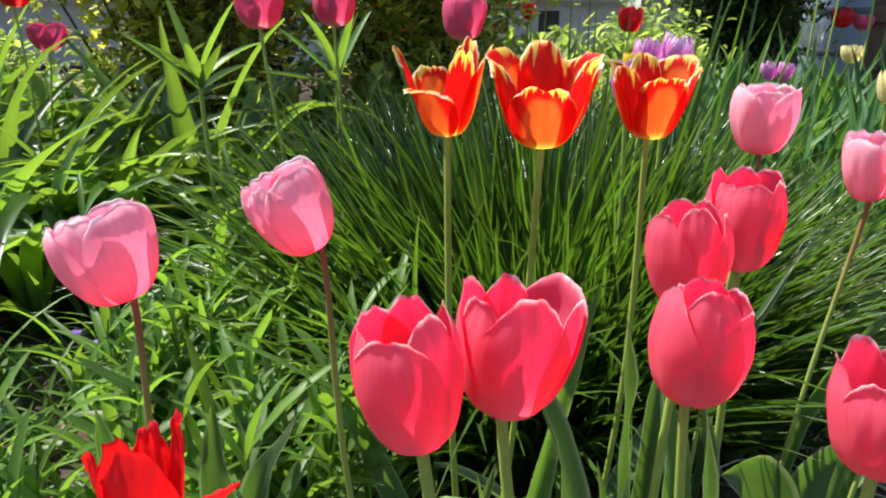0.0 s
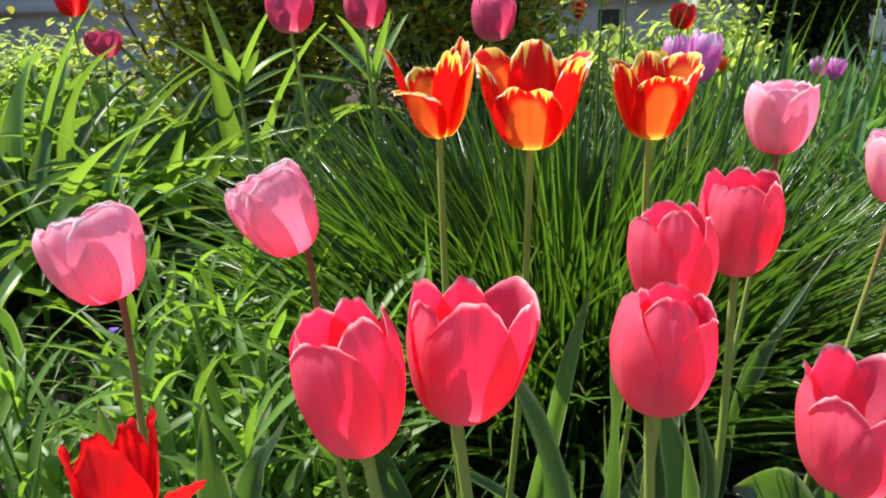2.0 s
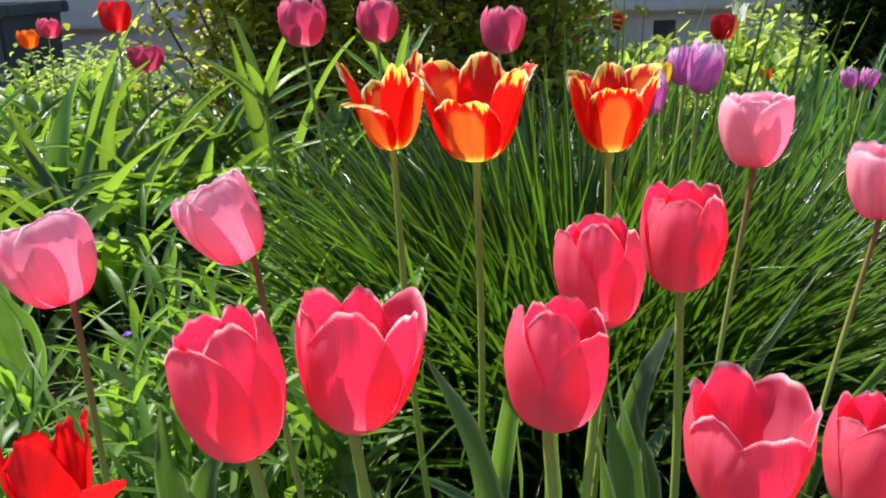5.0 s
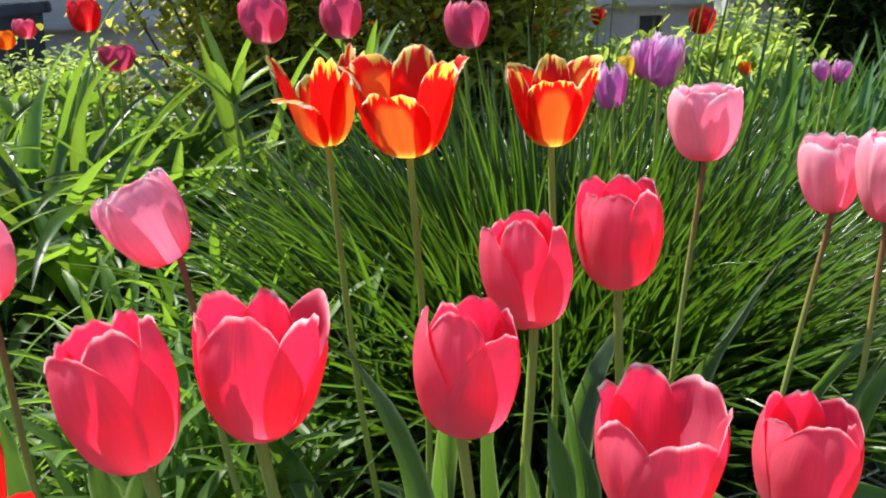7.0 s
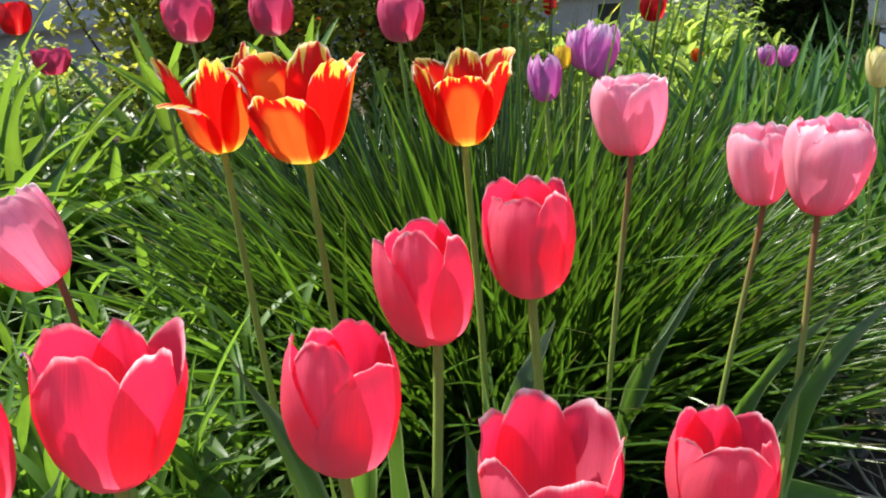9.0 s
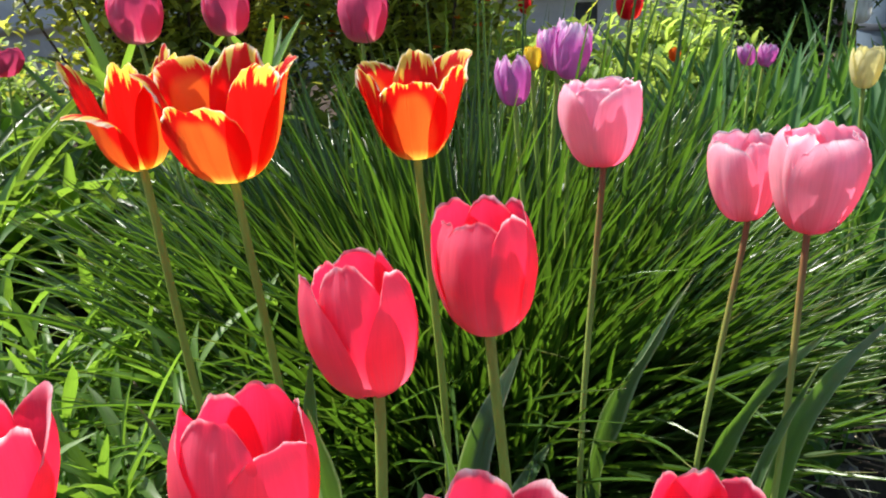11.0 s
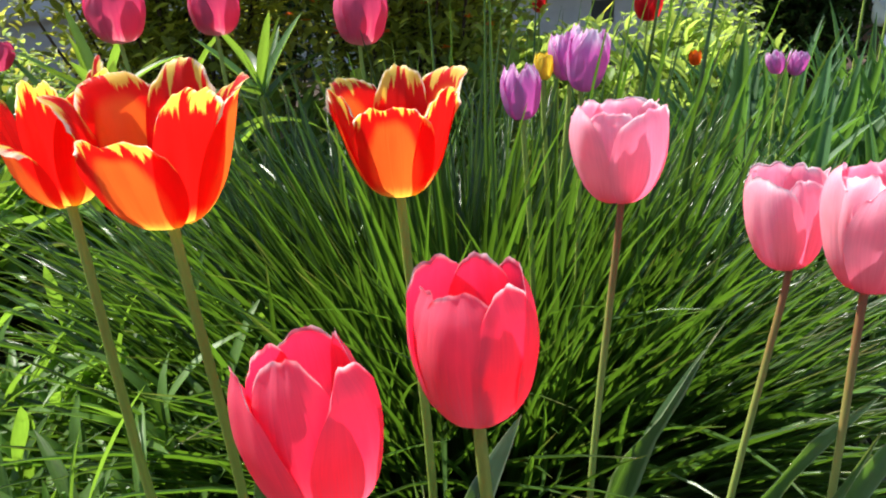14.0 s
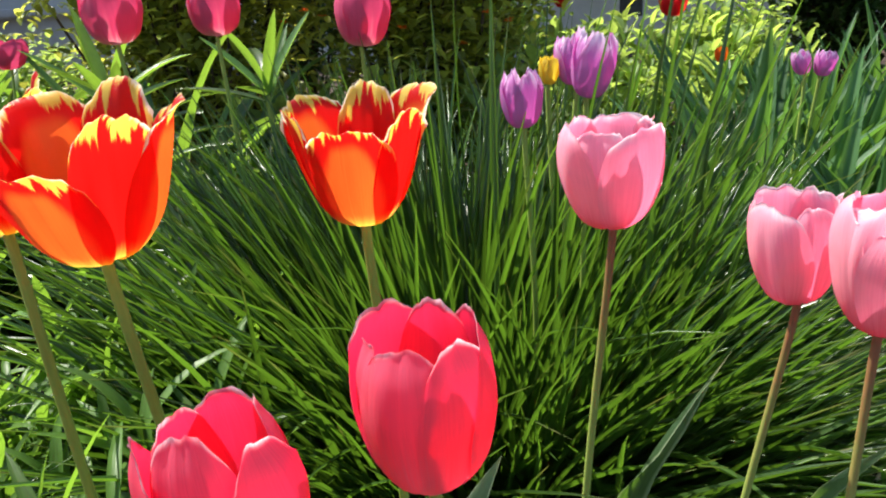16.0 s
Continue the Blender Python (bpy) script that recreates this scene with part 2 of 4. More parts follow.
PALE_LEAF = leaf_material("pale_shrub_leaf", (0.16, 0.25, 0.07), (0.46, 0.60, 0.10), 0.54, 0.5, 4.0, True, 0.9, 0.35)
STEM = stem_material("green_stem", (0.26, 0.36, 0.065), (0.27, 0.33, 0.07))
RUST_STEM = stem_material("rust_stem", (0.28, 0.36, 0.08), (0.25, 0.095, 0.050), 0.52)
FLAME_STEM = stem_material("olive_stem", (0.27, 0.36, 0.06), (0.34, 0.25, 0.055), 0.75)
SOIL = rough_material("garden_soil", (0.030, 0.021, 0.016), (0.085, 0.062, 0.046), 3.0, 0.012, 0.95, (0.20, 0.16, 0.12))
TWIG = rough_material("dry_twig", (0.18, 0.12, 0.075), (0.36, 0.28, 0.20), 30.0, 0.001)
STRAW = rough_material("dry_straw", (0.34, 0.27, 0.17), (0.58, 0.50, 0.36), 30.0, 0.001)
STONE = rough_material("small_stone", (0.16, 0.14, 0.125), (0.36, 0.33, 0.30), 25.0, 0.002, 0.8)
BARK = rough_material("shrub_bark", (0.045, 0.028, 0.018), (0.12, 0.075, 0.05), 20.0, 0.002)
PLASTER = rough_material("grey_plaster", (0.50, 0.48, 0.455), (0.62, 0.60, 0.575), 1.6, 0.004, 0.9)
BOX = rough_material("slate_plastic", (0.060, 0.070, 0.085), (0.09, 0.10, 0.12), 4.0, 0.001, 0.5)
PLANK = rough_material("brown_timber", (0.09, 0.055, 0.035), (0.17, 0.11, 0.07), 6.0, 0.002, 0.75)
PALE_BLUE = rough_material("blue_grey_paint", (0.16, 0.22, 0.29), (0.20, 0.27, 0.34), 3.0, 0.0006, 0.4)
DARK = rough_material("vent_dark", (0.07, 0.07, 0.07), (0.12, 0.115, 0.11), 5.0, 0.001)


# ---------------------------------------------------------------- mesh helpers
class Sheet:
    """Gathers vertices, faces and UVs for one mesh."""

    def __init__(self):
        self.verts, self.faces, self.uvs = [], [], []

    def grid(self, rows, uv_rows):
        """Rows of points, all of one length, joined by quads."""
        start, wide = len(self.verts), len(rows[0])
        for row, uv_row in zip(rows, uv_rows):
            self.verts.extend(row), self.uvs.extend(uv_row)
        for j in range(len(rows) - 1):
            for i in range(wide - 1):
                a = start + j * wide + i
                self.faces.append((a, a + 1, a + wide + 1, a + wide))

    def mesh(self, name, material, smooth=True):
        me = bpy.data.meshes.new(name)
        me.from_pydata([tuple(v) for v in self.verts], [], self.faces)
        layer = me.uv_layers.new(name="UVMap")
        loops = np.empty(len(me.loops), dtype=np.int32)
        me.loops.foreach_get("vertex_index", loops)
        layer.data.foreach_set("uv", np.array(self.uvs, dtype=np.float32)[loops].ravel())
        me.polygons.foreach_set("use_smooth", [smooth] * len(me.polygons))
        me.materials.append(material)
        me.update()
        return me


def part(name, mesh, parent, label=""):
    ob = new(name, mesh)
    ob.parent = parent
    return tagged(ob, label) if label else ob


def thing(name, place, label, category, group="", kind=""):
    ob = new(name)
    ob.empty_display_size = 0.02
    ob.location = place
    return tagged(ob, label, category, group, kind)


def bm_mesh(name, bm, material, smooth=False):
    me = bpy.data.meshes.new(name)
    bm.to_mesh(me)
    bm.free()
    me.materials.append(material)
    me.polygons.foreach_set("use_smooth", [smooth] * len(me.polygons))
    return me


def curve_through(points, count):
    """Evenly many points on a smooth line through the given ones (Catmull-Rom)."""
    pts = [Vector(p) for p in points]
    pts = [pts[0] * 2 - pts[1], *pts, pts[-1] * 2 - pts[-2]]
    out, spans = [], len(pts) - 3
    for k in range(count + 1):
        s = k / count * spans
        i = min(int(s), spans - 1)
        f = s - i
        a, b, c, d = pts[i:i + 4]
        out.append(0.5 * ((2 * b) + (c - a) * f + (2 * a - 5 * b + 4 * c - d) * f * f + (3 * b - a - 3 * c + d) * f ** 3))
    return out


def tube(sheet, path, radii, sides=8):
    rows, uvs = [], []
    last = len(path) - 1
    side = Vector((1, 0, 0))
    for k, p in enumerate(path):
        way = (path[min(k + 1, last)] - path[max(k - 1, 0)]).normalized()
        side = (side - way * side.dot(way)).normalized()
        other = way.cross(side)
        rows.append([p + (side * math.cos(a) + other * math.sin(a)) * radii[k] for a in (2 * math.pi * i / sides for i in range(sides + 1))])
        uvs.append([(i / sides, k / last) for i in range(sides + 1)])
    sheet.grid(rows, uvs)
    for end, row in ((path[0], 0), (path[-1], last)):
        start = len(sheet.verts)
        ring = rows[row][:-1]
        sheet.verts.extend(ring), sheet.uvs.extend([(0.5, row / last)] * len(ring))
        sheet.faces.append(tuple(range(start, start + len(ring)))[::1 if row else -1])


def blade(sheet, root, azimuth, rise, length, width, bend, shape="grass", steps=8, fold=0.25, twist=0.0, wave=0.0, across=2):
    """One leaf: it starts at root towards azimuth, rise degrees above level, and bends over by bend degrees on its way."""
    p, rows, uvs = Vector(root), [], []
    phase = random.uniform(0, 6.3)
    for k in range(steps + 1):
        v = k / steps
        pitch = radians(rise - bend * v ** 1.4)
        turn = azimuth + radians(twist) * v
        way = Vector((math.cos(turn) * math.cos(pitch), math.sin(turn) * math.cos(pitch), math.sin(pitch)))
        if k:
            p = p + way * (length / steps)
        side = Vector((-math.sin(azimuth + radians(twist) * 2 * v), math.cos(azimuth + radians(twist) * 2 * v), 0))
        up = side.cross(way) * -1
        if shape == "grass":
            w = min(1.0, (1 - v) / 0.45 + 0.04) ** 0.8
        elif shape == "strap":
            w = (0.75 + 0.25 * math.sin(math.pi * min(1, v * 1.3))) * min(1.0, (1 - v) / 0.5 + 0.02) ** 0.75
        else:
            w = (0.30 + 0.70 * math.sin(math.pi * min(0.5, v * 1.05))) * max(0.0, 1 - v ** 2.6) ** 0.75 + 0.01
        half, row, uv_row = width * 0.5 * w, [], []
        for i in range(across + 1):
            u = i / across * 2 - 1
            lift = fold * half * u * u * 1.6 + wave * width * math.sin(v * 11 + phase + u) * abs(u) * v
            row.append(p + side * (half * u) + up * lift)
            uv_row.append((i / across, v))
        rows.append(row), uvs.append(uv_row)
    sheet.grid(rows, uvs)


def leaf_along(points, width, facing, seed=0.0, wave=0.27, fold=0.42, steps=18, across=6):
    """A broad leaf that follows the points, its upper face turned to the azimuth facing (degrees), with a wavy margin."""
    path = curve_through(points, steps)
    s = Sheet()
    rows, uvs = [], []
    for k, p in enumerate(path):
        v = k / steps
        way = (path[min(k + 1, steps)] - path[max(k - 1, 0)]).normalized()
        az = radians(facing + 55 * math.sin(seed * 1.7) * v * v)
        face = Vector((math.cos(az), math.sin(az), 0.25))
        side = way.cross(face).normalized()
        up = side.cross(way)
        half = width * 0.5 * ((0.45 + 0.55 * math.sin(math.pi * min(0.5, v * 0.85))) * max(0.0, 1 - v ** 3.0) ** 0.9 + 0.004)
        row, uv_row = [], []
        for i in range(across + 1):
            u = i / across * 2 - 1
            ripple = wave * width * (math.sin(v * 9 + seed + u * 0.8) + 0.5 * math.sin(v * 23 + seed * 3 - u)) * u * u * min(1.0, 2 * v) * min(1.0, half / (width * 0.3))
            row.append(p + side * (half * u) + up * (fold * half * (1.1 * abs(u) + 0.5 * u * u) + ripple))
            uv_row.append((i / across, v))
        rows.append(row), uvs.append(uv_row)
    s.grid(rows, uvs)
    return s


# ---------------------------------------------------------------- tulips
PROFILES = {
    "egg": ((0.10, 0.0), (0.50, 0.045), (0.80, 0.19), (0.96, 0.42), (1.0, 0.60), (0.92, 0.82), (0.68, 1.0)),
    "goblet": ((0.10, 0.0), (0.48, 0.05), (0.78, 0.22), (0.95, 0.48), (1.0, 0.72), (0.86, 1.0)),
    "round": ((0.12, 0.0), (0.46, 0.040), (0.73, 0.18), (0.93, 0.42), (1.0, 0.64), (0.96, 0.86), (0.80, 1.0)),
    "bowl": ((0.12, 0.0), (0.44, 0.05), (0.76, 0.25), (0.96, 0.52), (1.0, 0.72), (0.88, 0.90), (0.58, 1.0)),
    "open": ((0.12, 0.0), (0.42, 0.05), (0.67, 0.22), (0.84, 0.48), (0.95, 0.76), (1.04, 1.0)),
    "lily": ((0.12, 0.0), (0.55, 0.06), (0.78, 0.28), (0.78, 0.55), (0.86, 0.80), (0.98, 1.0)),
}


def petal_mesh(name, material, R, H, profile, half, layer=0.0, tip=0.1, crown=1.0, cup=0.0, spread=0.0, wave=0.0, curl=0.0, seed=0.0, nu=14, nv=18, waist=0.72, lip=0.0):
    """One petal whose middle faces -y, with a rounded crown. tip: how far the crown narrows; crown: 1 round, 0 square;
    spread: degrees by which it leans out; curl: how far its sides, lip: how far its crown rolls outwards."""
    line = curve_through([(r, z, 0) for r, z in PROFILES[profile]], 60)
    s = Sheet()
    rows, uvs = [], []
    lean = math.tan(radians(spread))
    shoulder = 0.40
    for j in range(nv + 1):
        t = 1 - (1 - j / nv) ** 1.3
        y = max(0.0, (t - shoulder) / (1 - shoulder))
        row, uv_row = [], []
        for i in range(nu + 1):
            g = i / nu * 2 - 1
            x = math.copysign(1 - (1 - abs(g)) ** 1.2, g)
            wide = x * math.sqrt(1 - crown * y * y / 2) * (1 - tip * y ** 3)
            v = t if y <= 0 else shoulder + (1 - shoulder) * y * math.sqrt(1 - crown * x * x / 2)
            f = v * 60
            i0 = min(int(f), 59)
            c = line[i0].lerp(line[i0 + 1], f - i0)
            r0, z0 = c.x * R, c.y * H
            w = waist + (1 - waist) * math.sin(min(v / 0.5, 1.0) * math.pi / 2)
            ang = half * w * wide
            r = r0 + layer * R + lean * z0 - cup * R * wide * wide * w * v
            side = max(0.0, abs(x) - 0.72) / 0.28
            top = max(0.0, y - 0.80) / 0.20
            r += curl * R * side * side * min(1.0, v * 1.5)
            r += lip * R * top * top * (1 - 0.6 * x * x)
            bead = max(0.0, y - 0.93) / 0.07
            r += 0.034 * R * bead * bead * (1 - 0.7 * x * x)
            r -= 0.030 * R * math.exp(-(wide / 0.07) ** 2) * min(1.0, v * 3) * (1 - 0.6 * y)
            r += 0.020 * R * math.cos(wide * 8 + seed) * min(1.0, v * 2) * (1 - abs(x))
            r += wave * R * v * v * (noise.noise((wide * 1.7, v * 2.0, seed)) + 0.55 * noise.noise((wide * 4.5, v * 3.0, seed + 7)))
            z = z0 - lip * 0.30 * R * top ** 3 - 0.022 * H * y ** 6 * math.exp(-(wide / 0.11) ** 2)
            z += wave * H * y * y * (0.34 * noise.noise((wide * 3.0, 0.3, seed + 3)) + 0.22 * noise.noise((wide * 9.0, 0.7, seed + 5)))
            row.append(Vector((r * math.sin(ang), -r * math.cos(ang), z)))
            uv_row.append((x * 0.5 + 0.5, t))
        rows.append(row), uvs.append(uv_row)
    s.grid(rows, uvs)
    return s.mesh(name, material)


STYLES = {
    # material, stem, profile, half-angle, tip, crown, cup, wave, curl
    "coral": (CORAL, STEM, "egg", 66, 0.13, 0.86, 0.09, 0.07, 0.0),
    "coral_open": (CORAL, STEM, "goblet", 64, 0.13, 0.86, 0.08, 0.08, 0.0),
    "pink": (PINK, RUST_STEM, "round", 62, 0.06, 0.88, 0.05, 0.11, 0.03),
    "pink_bowl": (PINK, RUST_STEM, "bowl", 62, 0.04, 0.88, 0.05, 0.14, 0.04),
    "flame": (FLAME, FLAME_STEM, "open", 60, 0.10, 0.90, 0.02, 0.15, 0.05),
    "scarlet": (SCARLET, STEM, "goblet", 58, 0.34, 1.0, 0.02, 0.24, 0.05),
    "rose": (ROSE, STEM, "egg", 62, 0.2, 0.95, 0.02, 0.10, 0.03),
    "wine": (WINE, STEM, "round", 58, 0.12, 0.95, 0.0, 0.15, 0.05),
    "red": (RED, STEM, "egg", 58, 0.2, 0.95, 0.02, 0.10, 0.03),
    "lilac": (LILAC, STEM, "egg", 57, 0.28, 0.98, 0.02, 0.20, 0.06),
    "white": (WHITE, STEM, "lily", 44, 0.75, 1.0, 0.0, 0.15, 0.05),
    "yellow": (YELLOW, STEM, "round", 58, 0.15, 0.95, 0.0, 0.12, 0.04),
    "pale_yellow": (PALE_YELLOW, STEM, "round", 58, 0.15, 0.95, 0.0, 0.12, 0.04),
    "orange": (ORANGE, STEM, "egg", 56, 0.25, 1.0, 0.0, 0.12, 0.04),
    "cream": (CREAM, STEM, "open", 58, 0.2, 1.0, 0.0, 0.12, 0.05),
}


INNER = {"coral": 0.76, "coral_open": 0.74, "flame": 0.62, "pink": 0.78, "pink_bowl": 0.78}
LIP = {"coral": 0.07, "coral_open": 0.08, "pink": 0.06, "pink_bowl": 0.08, "flame": 0.07, "scarlet": 0.16}


def tulip(style, foot, root, R, H, turn=0.0, lean=0.0, nod=0.0, label="", leaves=(), fine=True, spreads=(), lengths=(), lips=(), widths=(), tips=(), paths=(), bow=0.012, thick=0.0025, group="tulips"):
    """A tulip. foot: the base of the bloom; root: where the stem leaves the soil; lean: degrees to its right, nod: away from -y.
    leaves: (azimuth, rise, length, width, bend, height on the stem); paths: (points in the world, width, facing)."""
    material, stem_mat, profile, half, tip, crown, cup, wave, curl = STYLES[style]
    foot, root = Vector(foot), Vector((*root, 0.0))
    rng = random.Random(int(foot.x * 7919) + int(foot.y * 104729))
    head = thing("tulip", root, label, "tulip", group)
    axis = Matrix.Rotation(radians(lean), 3, "Y") @ Matrix.Rotation(radians(nod), 3, "X") @ Vector((0, 0, 1))
    mid = root.lerp(foot, 0.55) + Vector((rng.uniform(-bow, bow), rng.uniform(-bow, bow), 0))
    neck = foot - axis * 0.014
    path = curve_through([root - root, mid - root, neck - root, foot - root + axis * 0.002], 18 if fine else 10)
    s = Sheet()
    n = len(path) - 1
    tube(s, path, [thick * (1.15 - 0.25 * k / n + (0.18 if k == n else 0)) for k in range(n + 1)], 10 if fine else 7)
    part("stem", s.mesh("stem", stem_mat), head)
    place = Matrix.Translation(foot - root) @ Matrix.Rotation(radians(lean), 4, "Y") @ Matrix.Rotation(radians(nod), 4, "X")
    nu, nv = (22, 26) if fine else (8, 10)
    for k in range(6):
        outer = k % 2 == 0
        extra = spreads[k] if k < len(spreads) else 0.0
        tall = lengths[k] if k < len(lengths) else 1.0
        skin = FLAME_OUTER if material is FLAME and outer else material
        wide = widths[k] if k < len(widths) else 1.0
        me = petal_mesh("petal", skin, R * rng.uniform(0.97, 1.03), H * tall * rng.uniform(0.97, 1.02) * (1.0 if outer else 0.99), profile,
                        radians(half * wide * (1.0 if outer else INNER.get(style, 0.8)) * rng.uniform(0.95, 1.04)), 0.025 if outer else -0.035,
                        tips[k] if k < len(tips) else tip * rng.uniform(0.8, 1.2), crown, cup, extra + rng.uniform(-1.0, 1.0), wave,
                        curl, rng.uniform(0, 90), nu, nv, 0.72 if outer else 0.5,
                        lips[k] if k < len(lips) else LIP.get(style, 0.05) * rng.uniform(0.3, 1.5))
        ob = part("petal", me, head)
        ob.matrix_local = place @ Matrix.Rotation(radians(turn + k * 60 + rng.uniform(-4, 4)), 4, "Z")
    for points, width, facing in paths:
        rel = [Vector(p) - root for p in ((root.x, root.y, 0.01), *points)]
        part("leaf", leaf_along(rel, width, facing, rng.uniform(0, 6)).mesh("leaf", TULIP_LEAF), head)
    for az, rise, length, width, bend, up in leaves:
        s = Sheet()
        blade(s, (0, 0, 0), radians(az), rise, length, width, bend, "lance", 16, 0.38, rng.uniform(-14, 14), 0.07, 6)
        ob = part("leaf", s.mesh("leaf", TULIP_LEAF), head)
        ob.location = (root.lerp(foot, up / max(foot.z, 0.01)) - root) + Vector((math.cos(radians(az)), math.sin(radians(az)), 0)) * 0.004
    return head


# ---------------------------------------------------------------- ground, wall
def spread_axis(fine_lo, fine_hi, step, far):
    inner = list(np.arange(fine_lo, fine_hi + step / 2, step))
    left, right, d = [], [], step
    a, b = fine_lo, fine_hi
    while a > -far or b < far:
        d *= 1.35
        a, b = a - d, b + d
        left.append(a), right.append(b)
    return left[::-1] + inner + right


def ground_height(x, y):
    near = max(0.0, 1 - math.hypot(x, y - 1) / 6)
    return near * (0.022 * noise.noise((x * 3, y * 3, 0)) + 0.014 * noise.noise((x * 11, y * 11, 2)) + 0.007 * noise.noise((x * 34, y * 34, 5)))


xs, ys = spread_axis(-1.4, 1.6, 0.022, 400), spread_axis(0.1, 2.2, 0.022, 400)
sheet = Sheet()
sheet.grid([[(x, y, ground_height(x, y) - 0.004) for x in xs] for y in ys], [[(x, y) for x in xs] for y in ys])
tagged(new("ground", sheet.mesh("ground", SOIL)), "dark crumbly garden soil with dry bits and small stones", "soil", kind="structure")

WALL_Y = 4.6
wall = thing("wall_north", (0, WALL_Y, 0), "grey plastered house plinth with a small dark vent", "wall", kind="structure")
for x0, x1, z0, z1 in ((-9, 0.54, -0.2, 1.0), (0.66, 9, -0.2, 1.0), (0.54, 0.66, -0.2, 0.18), (0.54, 0.66, 0.30, 1.0)):
    bm = bmesh.new()
    bmesh.ops.create_cube(bm, size=1, matrix=Matrix.LocRotScale(((x0 + x1) / 2, 0.15, (z0 + z1) / 2), None, (x1 - x0, 0.3, z1 - z0)))
    part("wall", bm_mesh("wall", bm, PLASTER), wall)
bm = bmesh.new()
bmesh.ops.create_cube(bm, size=1, matrix=Matrix.LocRotScale((0.60, 0.035, 0.24), None, (0.116, 0.02, 0.116)))
part("vent", bm_mesh("vent", bm, DARK), wall, "dark vent opening")
bm = bmesh.new()
bmesh.ops.create_cube(bm, size=1, matrix=Matrix.LocRotScale((0, -0.02, 0.37), None, (18, 0.08, 0.05)))
bmesh.ops.bevel(bm, geom=bm.edges[:], offset=0.012, segments=2, affect="EDGES")
part("ledge", bm_mesh("ledge", bm, PLASTER), wall, "projecting plaster ledge")


# ---------------------------------------------------------------- the near tulips
CORAL_LABEL = "coral red tulip with closed satin petals, green stem"
PINK_LABEL = "pale pink tulip, petal edges whitish with painted sun highlights, reddish stem"
FLAME_LABEL = "red tulip flamed with yellow at the margins and foot"

# pale pink pair leaning towards the light
tulip("pink", (-0.1855, 0.4210, 0.4365), (-0.1739, 0.4400), 0.0288, 0.0560, 60, -17, -4, "pale pink tulip leaning over, its reddish stem bare", (), thick=0.0022)
tulip("pink", (-0.0809, 0.4620, 0.4529), (-0.0299, 0.4900), 0.0247, 0.0563, 40, -24, 4, "pale pink tulip nodding on a slanting reddish stem", (), thick=0.0022)
# coral group
tulip("coral", (-0.0097, 0.2850, 0.4303), (0.0113, 0.3070), 0.0224, 0.0652, -15, -8, 0, CORAL_LABEL, (), thick=0.0029, lengths=(0.95, 1.02, 1.03, 1.0, 0.97, 0.95), spreads=(0, 0, 2, -1, 1, 0), tips=(0.10, 0.10, 0.4, 0.12, 0.12, 0.15), paths=((((0.02, 0.34, 0.15), (0.030, 0.345, 0.27), (0.018, 0.345, 0.37)), 0.020, -60), (((-0.05, 0.33, 0.12), (-0.07, 0.34, 0.22), (-0.10, 0.35, 0.30)), 0.025, -60),))
tulip("coral_open", (0.0295, 0.3180, 0.4262), (0.0427, 0.3360), 0.0276, 0.0640, 8, 4, 0, "coral red tulip opening at its tips, green stem", (), spreads=(-4, 3, 3, -3, -2, -3), lengths=(1.07, 1.05, 1.0, 1.0, 0.98, 1.03), tips=(0.2, 0.1, 0.2, 0.3, 0.2, 0.3), thick=0.0029, paths=((((0.075, 0.36, 0.15), (0.082, 0.40, 0.29), (0.058, 0.42, 0.37), (0.030, 0.43, 0.425)), 0.021, -55), (((0.000, 0.35, 0.15), (0.012, 0.37, 0.28), (0.030, 0.37, 0.36)), 0.016, -90), (((0.090, 0.34, 0.15), (0.100, 0.345, 0.27), (0.082, 0.35, 0.375)), 0.015, -50),))
tulip("coral", (0.1197, 0.3310, 0.4242), (0.1520, 0.3500), 0.0234, 0.0610, 50, 4, 0, CORAL_LABEL, (), thick=0.0027, bow=0.002, lengths=(0.90, 0.96, 1.0, 1.0, 1.03, 1.09), spreads=(0, 0, -2, -3, 0, -2), tips=(0.22, 0.15, 0.15, 0.15, 0.45, 0.08), paths=((((0.150, 0.36, 0.15), (0.152, 0.365, 0.30), (0.142, 0.365, 0.400)), 0.015, -60), (((0.100, 0.36, 0.15), (0.106, 0.362, 0.30), (0.101, 0.362, 0.405)), 0.012, -150), (((0.170, 0.40, 0.15), (0.178, 0.44, 0.28), (0.167, 0.448, 0.375)), 0.019, -75),))
tulip("coral", (0.1450, 0.4280, 0.4300), (0.1409, 0.4320), 0.0240, 0.0645, 63, -4, 2, CORAL_LABEL, (), thick=0.0028, lengths=(0.95, 0.98, 1.0, 1.0, 1.0, 1.04), spreads=(0, -2, -2, -2, 0, -2), widths=(0.9, 1, 1, 1, 0.9, 1.1), tips=(0.35, 0.15, 0.15, 0.15, 0.3, 0.1), paths=((((0.115, 0.43, 0.2), (0.118, 0.43, 0.33), (0.112, 0.43, 0.42)), 0.017, -70), (((0.175, 0.45, 0.15), (0.170, 0.46, 0.28), (0.150, 0.47, 0.36)), 0.022, -110),))
